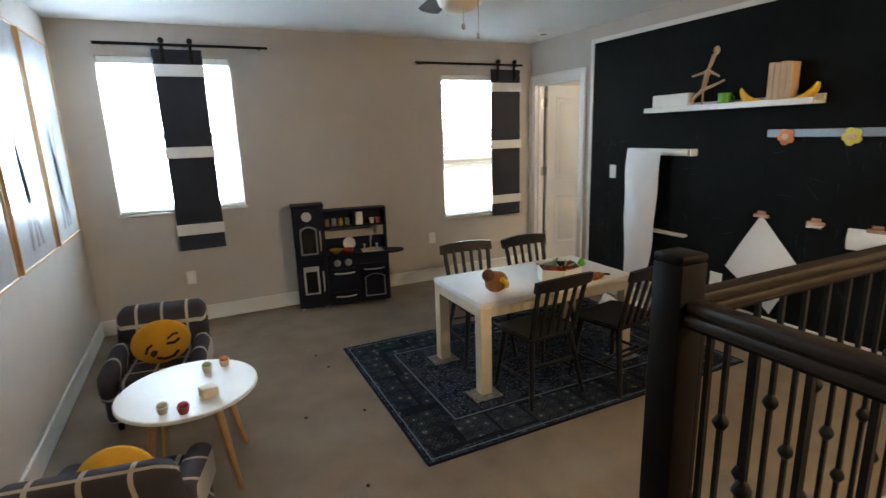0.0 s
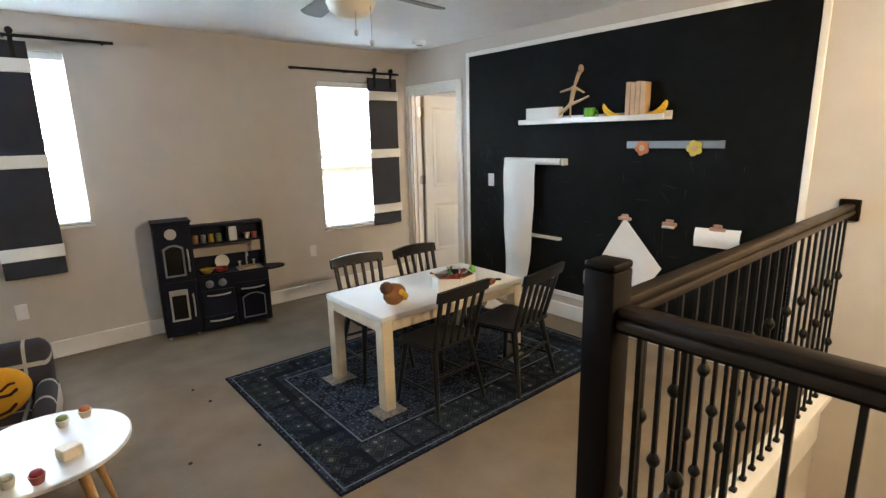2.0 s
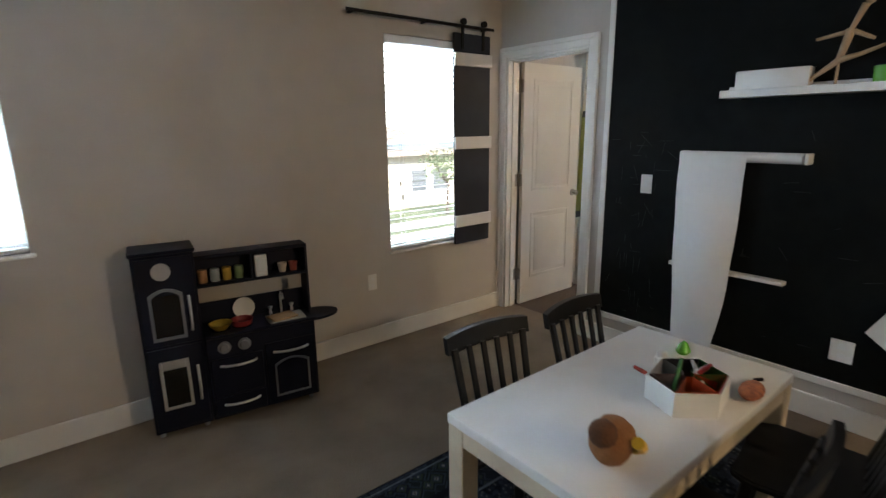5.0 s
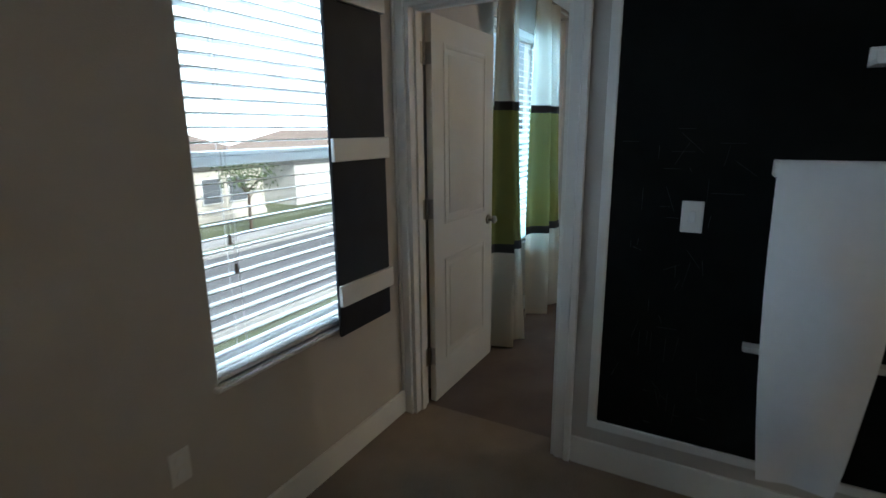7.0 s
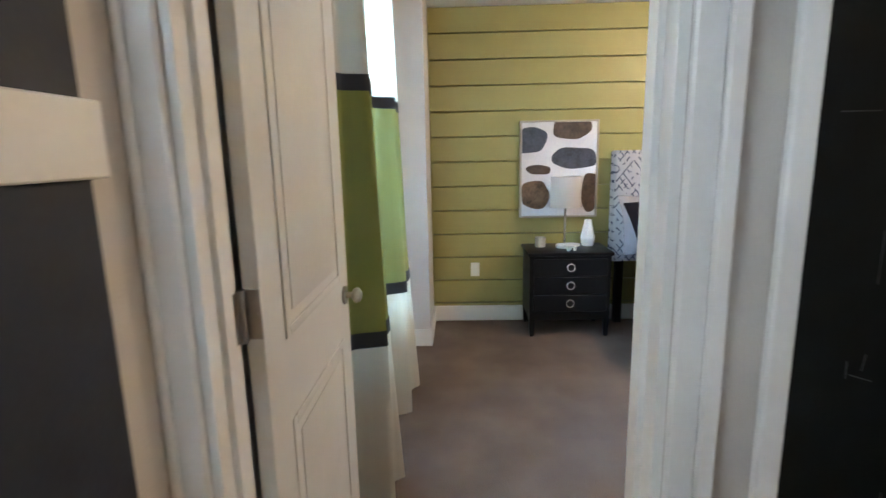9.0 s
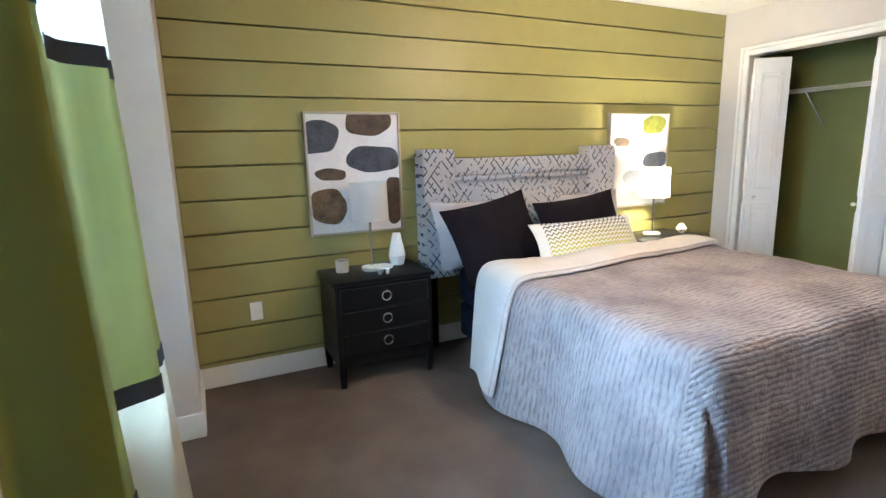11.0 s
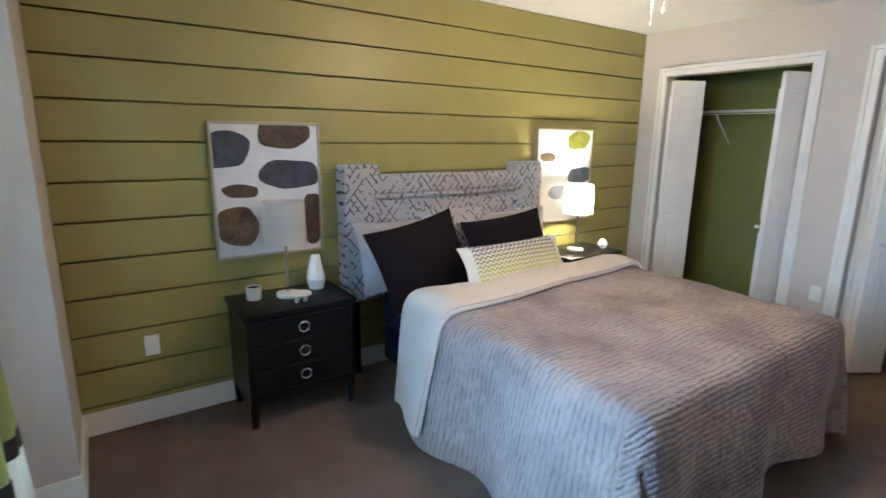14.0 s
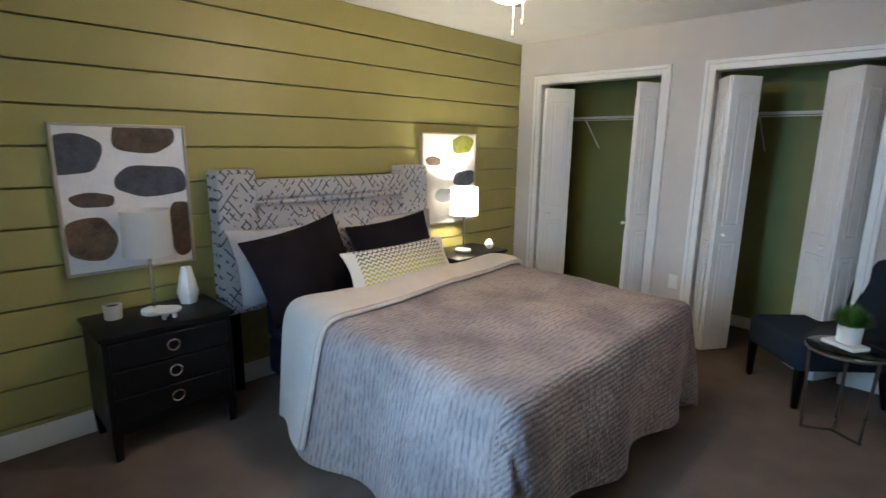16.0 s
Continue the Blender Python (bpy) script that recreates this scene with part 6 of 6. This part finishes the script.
def bifold(jamb, apex, lead):
    (x0, y0), (x1, y1), (x2, y2) = jamb, apex, lead
    w1, w2 = math.hypot(x1 - x0, y1 - y0), math.hypot(x2 - x1, y2 - y1)
    a = leaf(w1 - 0.004, "white two-panel bifold leaf folded open")
    a.matrix_basis = pose(x0, y0, 0, 0, 0, math.degrees(math.atan2(y1 - y0, x1 - x0)))
    b = leaf(w2 - 0.004, "white two-panel bifold leaf with small knob")
    b.matrix_basis = pose(x1, y1, 0, 0, 0, math.degrees(math.atan2(y2 - y1, x2 - x1)))
    sgn = 1 if (x1 - x0) < 0 else -1
    bm = bmesh.new()
    rod(bm, (0.06, -sgn * 0.013 * -1, 0.92), (0.06, sgn * 0.03, 0.92), 0.006, seg=10)
    bmesh.ops.create_uvsphere(bm, u_segments=14, v_segments=8, radius=0.015, matrix=Matrix.Translation((0.06, sgn * 0.036, 0.92)))
    bm2 = bm.copy()
    bm.free()
    for v in bm2.verts:
        v.co.y = -v.co.y if x2 > x0 else v.co.y * -1
    part("knob", bm2, M_WHITE, b, "small round white knob")


bifold((7.385, 1.235), (7.245, 1.455), (7.095, 1.235))
bifold((6.31, 1.235), (6.405, 1.455), (6.50, 1.235))
bifold((5.89, 1.23), (5.755, 1.435), (5.625, 1.23))
bifold((4.94, 1.235), (5.045, 1.445), (5.235, 1.235))
for k, (a, b) in enumerate(((6.205, 7.575), (4.705, 6.115))):
    ws = thing("wire_shelf", pose(a, 0.585, 1.78), "white wire shelf with hanging rail", "shelf", "closet shelves")
    L = b - a
    fr = bmesh.new()
    for yy, zz in ((0.01, 0.03), (0.30, 0.03), (0.30, 0.0), (0.16, 0.03)):
        rod(fr, (0, yy, zz), (L, yy, zz), 0.004, seg=6)
    part("long_wire", fr, M_WHITE, ws)
    cw = bmesh.new()
    nn = int(L / 0.028)
    for j in range(nn):
        x = (j + 0.5) * L / nn
        box(cw, (x - 0.0015, 0.01, 0.030), (x + 0.0015, 0.30, 0.033))
    tagged(part("cross_wires", cw, M_WHITE, ws), kind="stuff")
    for xx in (L * 0.32, L * 0.7):
        part("brace", rod(bmesh.new(), (xx, 0.30, 0.0), (xx, 0.002, -0.26), 0.006, seg=8), M_WHITE, ws)

# ---- accent chair, side table, plant ----
ac = thing("slipper_chair", pose(5.03, 1.58, 0, 0, 0, -46), "navy upholstered armless chair with dark legs", "chair")
sc = boxes(((-0.27, -0.28, 0.24), (0.27, 0.29, 0.44)), bevel=0.045, seg=4)
part("seat", sc, M_CHAIRBLUE, ac)
bk = boxes(((-0.27, -0.34, 0.26), (0.27, -0.22, 0.88)), bevel=0.04, seg=4)
for v in bk.verts:
    t = max(0, v.co.z - 0.4)
    v.co.y -= 0.26 * t
    v.co.x *= 1 + 0.10 * t
part("backrest", bk, M_CHAIRBLUE, ac)
for sx in (-1, 1):
    for yy, lean in ((0.25, 0.0), (-0.25, -0.05)):
        lg = bmesh.new()
        box(lg, (sx * 0.235 - 0.022, yy - 0.022, 0.0), (sx * 0.235 + 0.022, yy + 0.022, 0.25), 0.002)
        for v in lg.verts:
            if v.co.z < 0.1:
                v.co.x = sx * 0.235 + (v.co.x - sx * 0.235) * 0.65
                v.co.y = yy + (v.co.y - yy) * 0.65 + lean
        part("leg", lg, M_BLACKWOOD, ac, "dark tapered leg")
M_BRONZE = mat("bronze_metal", (0.16, 0.13, 0.11), 0.3, metal=0.9, var=0.1)
st = thing("side_table", pose(4.84, 2.07, 0), "small round glass-topped side table with bronze legs", "table")
part("glass_top", lathe(bmesh.new(), [(0.175, 0.488), (0.18, 0.491), (0.18, 0.497), (0.176, 0.5)], seg=48), M_GLASS, st)
part("top_ring", tube(bmesh.new(), [(0.178 * math.cos(a), 0.178 * math.sin(a), 0.482) for a in np.linspace(0, 2 * math.pi, 41)], 0.007, 8), M_BRONZE, st)
for a in (30, 150, 270):
    ca, sa = math.cos(radians(a)), math.sin(radians(a))
    lg = bmesh.new()
    tube(lg, [(0.172 * ca, 0.172 * sa, 0.48), (0.15 * ca, 0.15 * sa, 0.012), (0.0, 0.0, 0.012)], 0.009, 8)
    part("leg", lg, M_BRONZE, st)
single("small_book", boxes(((-0.09, -0.06, 0), (0.09, 0.06, 0.02)), bevel=0.003), M_WHITE, "white closed book on the side table", "book", pose(4.85, 2.06, 0.501, 0, 0, -30))
gp = thing("grass_plant", pose(4.84, 2.05, 0.521), "round tuft of bright green grass in white pot", "plant")
part("pot", lathe(bmesh.new(), [(0.048, 0), (0.055, 0.006), (0.058, 0.10), (0.052, 0.10), (0.05, 0.085)], seg=28), M_WHITE, gp, "smooth white pot")
gr = bmesh.new()
for k in range(900):
    a, e = random.uniform(0, 2 * math.pi), math.acos(random.uniform(0.05, 1.0))
    L = 0.115 * random.uniform(0.8, 1.05)
    r0 = 0.045 * math.sqrt(random.random())
    p = Vector((r0 * math.cos(a), r0 * math.sin(a), 0.085))
    q = Vector((L * math.sin(e) * math.cos(a), L * math.sin(e) * math.sin(a), 0.085 + 0.02 + L * 1.05 * math.cos(e)))
    side = Vector((-math.sin(a), math.cos(a), 0)) * 0.0022
    mid = p.lerp(q, 0.55) + Vector((0, 0, 0.012))
    v = [gr.verts.new(s) for s in (p - side, p + side, mid + side, mid - side, q)]
    gr.faces.new((v[0], v[1], v[2], v[3]))
    gr.faces.new((v[3], v[2], v[4]))
tagged(part("grass_tuft", gr, mat("grass_green", (0.10, 0.24, 0.03), 0.6, var=0.3, scale=30, fine=90), gp, "bright green grass blades"), kind="stuff")
M_DOME_ON = bpy.data.materials.new("lit_dome")
M_DOME_ON.use_nodes = True
_n, _l = M_DOME_ON.node_tree.nodes, M_DOME_ON.node_tree.links
_tp, _tr, _ms = _n.new("ShaderNodeBsdfTransparent"), _n.new("ShaderNodeBsdfTranslucent"), _n.new("ShaderNodeMixShader")
_tp.inputs["Color"].default_value, _tr.inputs["Color"].default_value, _ms.inputs[0].default_value = (0.95, 0.9, 0.82, 1), (0.9, 0.85, 0.75, 1), 0.3
_l.new(_tp.outputs[0], _ms.inputs[1])
_l.new(_tr.outputs[0], _ms.inputs[2])
_l.new(_ms.outputs[0], _n["Material Output"].inputs["Surface"])
ceiling_fan((6.10, 3.50), 2.30, 20, "ceiling fan with frosted dome and pull chains", M_BLADE, M_DOME_ON)
vent = thing("ceiling_vent", pose(6.06, 2.0, H), "white slatted air vent in the ceiling", "vent")
part("frame", boxes(((-0.16, -0.10, -0.008), (0.16, -0.08, 0)), ((-0.16, 0.08, -0.008), (0.16, 0.10, 0)), ((-0.16, -0.08, -0.008), (-0.14, 0.08, 0)), ((0.14, -0.08, -0.008), (0.16, 0.08, 0)), bevel=0.002), M_TRIM, vent)
sl = None
for k in range(9):
    mm = pose(0, -0.072 + 0.018 * k, -0.006, 35, 0, 0)
    if sl is None:
        sl = part("slat", boxes(((-0.14, -0.007, -0.0008), (0.14, 0.007, 0.0008))), M_TRIM, vent, m=mm)
    else:
        again(sl, mm)

# ---- boards of the green wall ----
gwall = bpy.data.objects["wall_bedroom_east"]
zs = [0.0] + [0.157 + 0.193 * k for k in range(12)] + [H]
for a, b in zip(zs, zs[1:]):
    part("board", boxes(((BX, 1.302, a + 0.0045), (7.695, 5.718, b - 0.0045)), bevel=0.002), M_GREEN, gwall)

# ---- outside ----
GZ = -3.1
M_GRASS = mat("lawn_grass", (0.12, 0.14, 0.07), 0.95, var=0.25, scale=0.4, fine=12, bump=0.3)
M_ASPHALT = mat("asphalt", (0.15, 0.15, 0.15), 0.9, var=0.15, scale=0.6, fine=30, bump=0.2)
M_CONC = mat("concrete", (0.36, 0.35, 0.33), 0.85, var=0.1, scale=0.8, fine=20, bump=0.15)
M_STUCCO = mat("cream_stucco", (0.52, 0.46, 0.37), 0.9, var=0.08, scale=1.2, fine=40, bump=0.2)
M_TILE = mat("terracotta_roof", (0.30, 0.22, 0.17), 0.8, var=0.2, scale=3, fine=20, bump=0.3)
M_PANEGLASS = mat("far_window_glass", (0.14, 0.15, 0.16), 0.1, var=0.05, bump=0.0)
M_BARK = mat("bark", (0.10, 0.07, 0.05), 0.9, var=0.2, fine=40, bump=0.4)
M_LEAF = mat("tree_leaf", (0.11, 0.15, 0.06), 0.7, var=0.3, scale=2, fine=20, bump=0.0)
structure("ground", boxes(((-900, 6.4, GZ - 0.2), (900, 1500, GZ))), M_GRASS, "lawn outside the house", "ground")
structure("road", boxes(((-200, 14.5, GZ - 0.1), (200, 21.0, GZ + 0.02))), M_ASPHALT, "asphalt street", "road")
for nm, y0, y1 in (("pavement", 12.0, 13.4), ("pavement", 22.4, 23.8)):
    structure(nm, boxes(((-200, y0, GZ - 0.1), (200, y1, GZ + 0.09)), bevel=0.02), M_CONC, "concrete pavement along the street", "pavement")
for y0 in (14.3, 21.0):
    structure("kerb", boxes(((-200, y0, GZ - 0.1), (200, y0 + 0.2, GZ + 0.14)), bevel=0.02), M_CONC, "concrete kerb", "kerb")


def house(x, y, w, d, h, tone):
    hs = thing("house", pose(x, y, GZ), "cream stucco house with tiled hip roof across the street", "house", "houses across the street")
    part("wall", boxes(((-w / 2, 0, 0), (w / 2, d, h)), ((-w / 2 - 0.05, -0.05, 0), (w / 2 + 0.05, 0, 0.3))), mat("stucco", tone, 0.9, var=0.08, scale=1.2, fine=40, bump=0.2), hs)
    rf = bmesh.new()
    e = 0.6
    b = [rf.verts.new(p) for p in ((-w / 2 - e, -e, h), (w / 2 + e, -e, h), (w / 2 + e, d + e, h), (-w / 2 - e, d + e, h))]
    t = [rf.verts.new(p) for p in ((-w / 4, d / 2, h + 1.7), (w / 4, d / 2, h + 1.7))]
    for f in ((b[0], b[1], t[1], t[0]), (b[2], b[3], t[0], t[1]), (b[1], b[2], t[1]), (b[3], b[0], t[0]), (b[3], b[2], b[1], b[0])):
        rf.faces.new(f)
    part("roof", rf, M_TILE, hs, "terracotta hip roof")
    part("garage_door", boxes(((-w / 2 + 0.8, -0.08, 0), (-w / 2 + 4.2, -0.01, 2.2)), bevel=0.02), M_TRIM, hs, "white garage door")
    part("front_door", boxes(((0.2, -0.08, 0), (1.2, -0.01, 2.1)), bevel=0.02), M_CREAM, hs, "pale front door")
    for wx in (2.0, 3.6):
        if wx < w / 2 - 0.8:
            wi = part("window", boxes(((wx - 0.08, -0.07, 0.9), (wx + 1.18, -0.01, 2.3)), bevel=0.02), M_TRIM, hs, "white window surround")
            part("pane", boxes(((wx, -0.09, 0.98), (wx + 1.1, -0.075, 2.22))), M_PANEGLASS, wi)
    return hs


for k, (x, y, w, h, tone) in enumerate(((-12, 28, 12, 3.0, (0.62, 0.58, 0.5)), (3, 28.5, 11, 3.0, (0.66, 0.62, 0.55)), (17, 28, 12, 3.1, (0.62, 0.57, 0.48)), (32, 28.5, 12, 3.0, (0.66, 0.63, 0.58)), (48, 28, 12, 3.0, (0.48, 0.42, 0.34)))):
    house(x, y, w, 8.0, h, tone)


def tree(x, y, h):
    t = thing("street_tree", pose(x, y, GZ), "young leafy street tree on the verge", "tree", "street trees")
    tr = bmesh.new()
    rod(tr, (0, 0, 0), (0.05, 0, h * 0.55), 0.09, 0.05, 10)
    tips = []
    for k in range(7):
        a = 2 * math.pi * k / 7 + x
        q = (0.05 + 0.8 * math.cos(a), 0.8 * math.sin(a), h * (0.62 + 0.06 * (k % 4)))
        rod(tr, (0.05, 0, h * (0.40 + 0.02 * k)), q, 0.035, 0.012, 7)
        tips.append(q)
    part("trunk", tr, M_BARK, t)
    cw = bmesh.new()
    for q in tips + [(0.05, 0, h * 0.85)]:
        for _ in range(110):
            p = Vector(q) + Vector((random.gauss(0, 0.38), random.gauss(0, 0.38), random.gauss(0.1, 0.34)))
            s = random.uniform(0.05, 0.11)
            r = Euler((random.uniform(0, 6), random.uniform(0, 6), random.uniform(0, 6))).to_matrix()
            cw.faces.new([cw.verts.new(p + r @ Vector(v)) for v in ((-s, 0, 0), (0, -s * 0.5, 0), (s, 0, 0), (0, s * 0.5, 0))])
    tagged(part("crown", cw, M_LEAF, t), kind="stuff")


for x, y, h in ((19, 24.6, 3.6), (27, 24.4, 3.2), (6, 24.6, 3.4)):
    tree(x, y, h)
fence = thing("metal_fence", pose(0, 11.2, GZ), "white metal picket fence along the lawn", "fence")
for zz in (0.15, 1.05):
    part("fence_rail", boxes(((-4, -0.02, zz), (22, 0.02, zz + 0.05))), M_TRIM, fence)
pk = None
for k in range(174):
    mm = pose(-4 + 0.15 * k, 0, 0)
    if pk is None:
        pk = part("picket", boxes(((-0.012, -0.012, 0), (0.012, 0.012, 1.2))), M_TRIM, fence, m=mm)
    else:
        again(pk, mm)

# ---- glowing panel added behind the houses to stand in for bright hazy sky ----
M_HAZE = bpy.data.materials.new("glowing_sky_panel")
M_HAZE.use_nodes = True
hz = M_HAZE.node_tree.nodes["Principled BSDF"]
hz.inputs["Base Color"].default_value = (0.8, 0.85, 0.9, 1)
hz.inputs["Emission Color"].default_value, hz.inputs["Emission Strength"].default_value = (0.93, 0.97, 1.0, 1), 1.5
structure("backdrop", boxes(((-160, 95, GZ), (200, 96, 70))), M_HAZE, "glowing white panel standing in for bright sky", "sky")
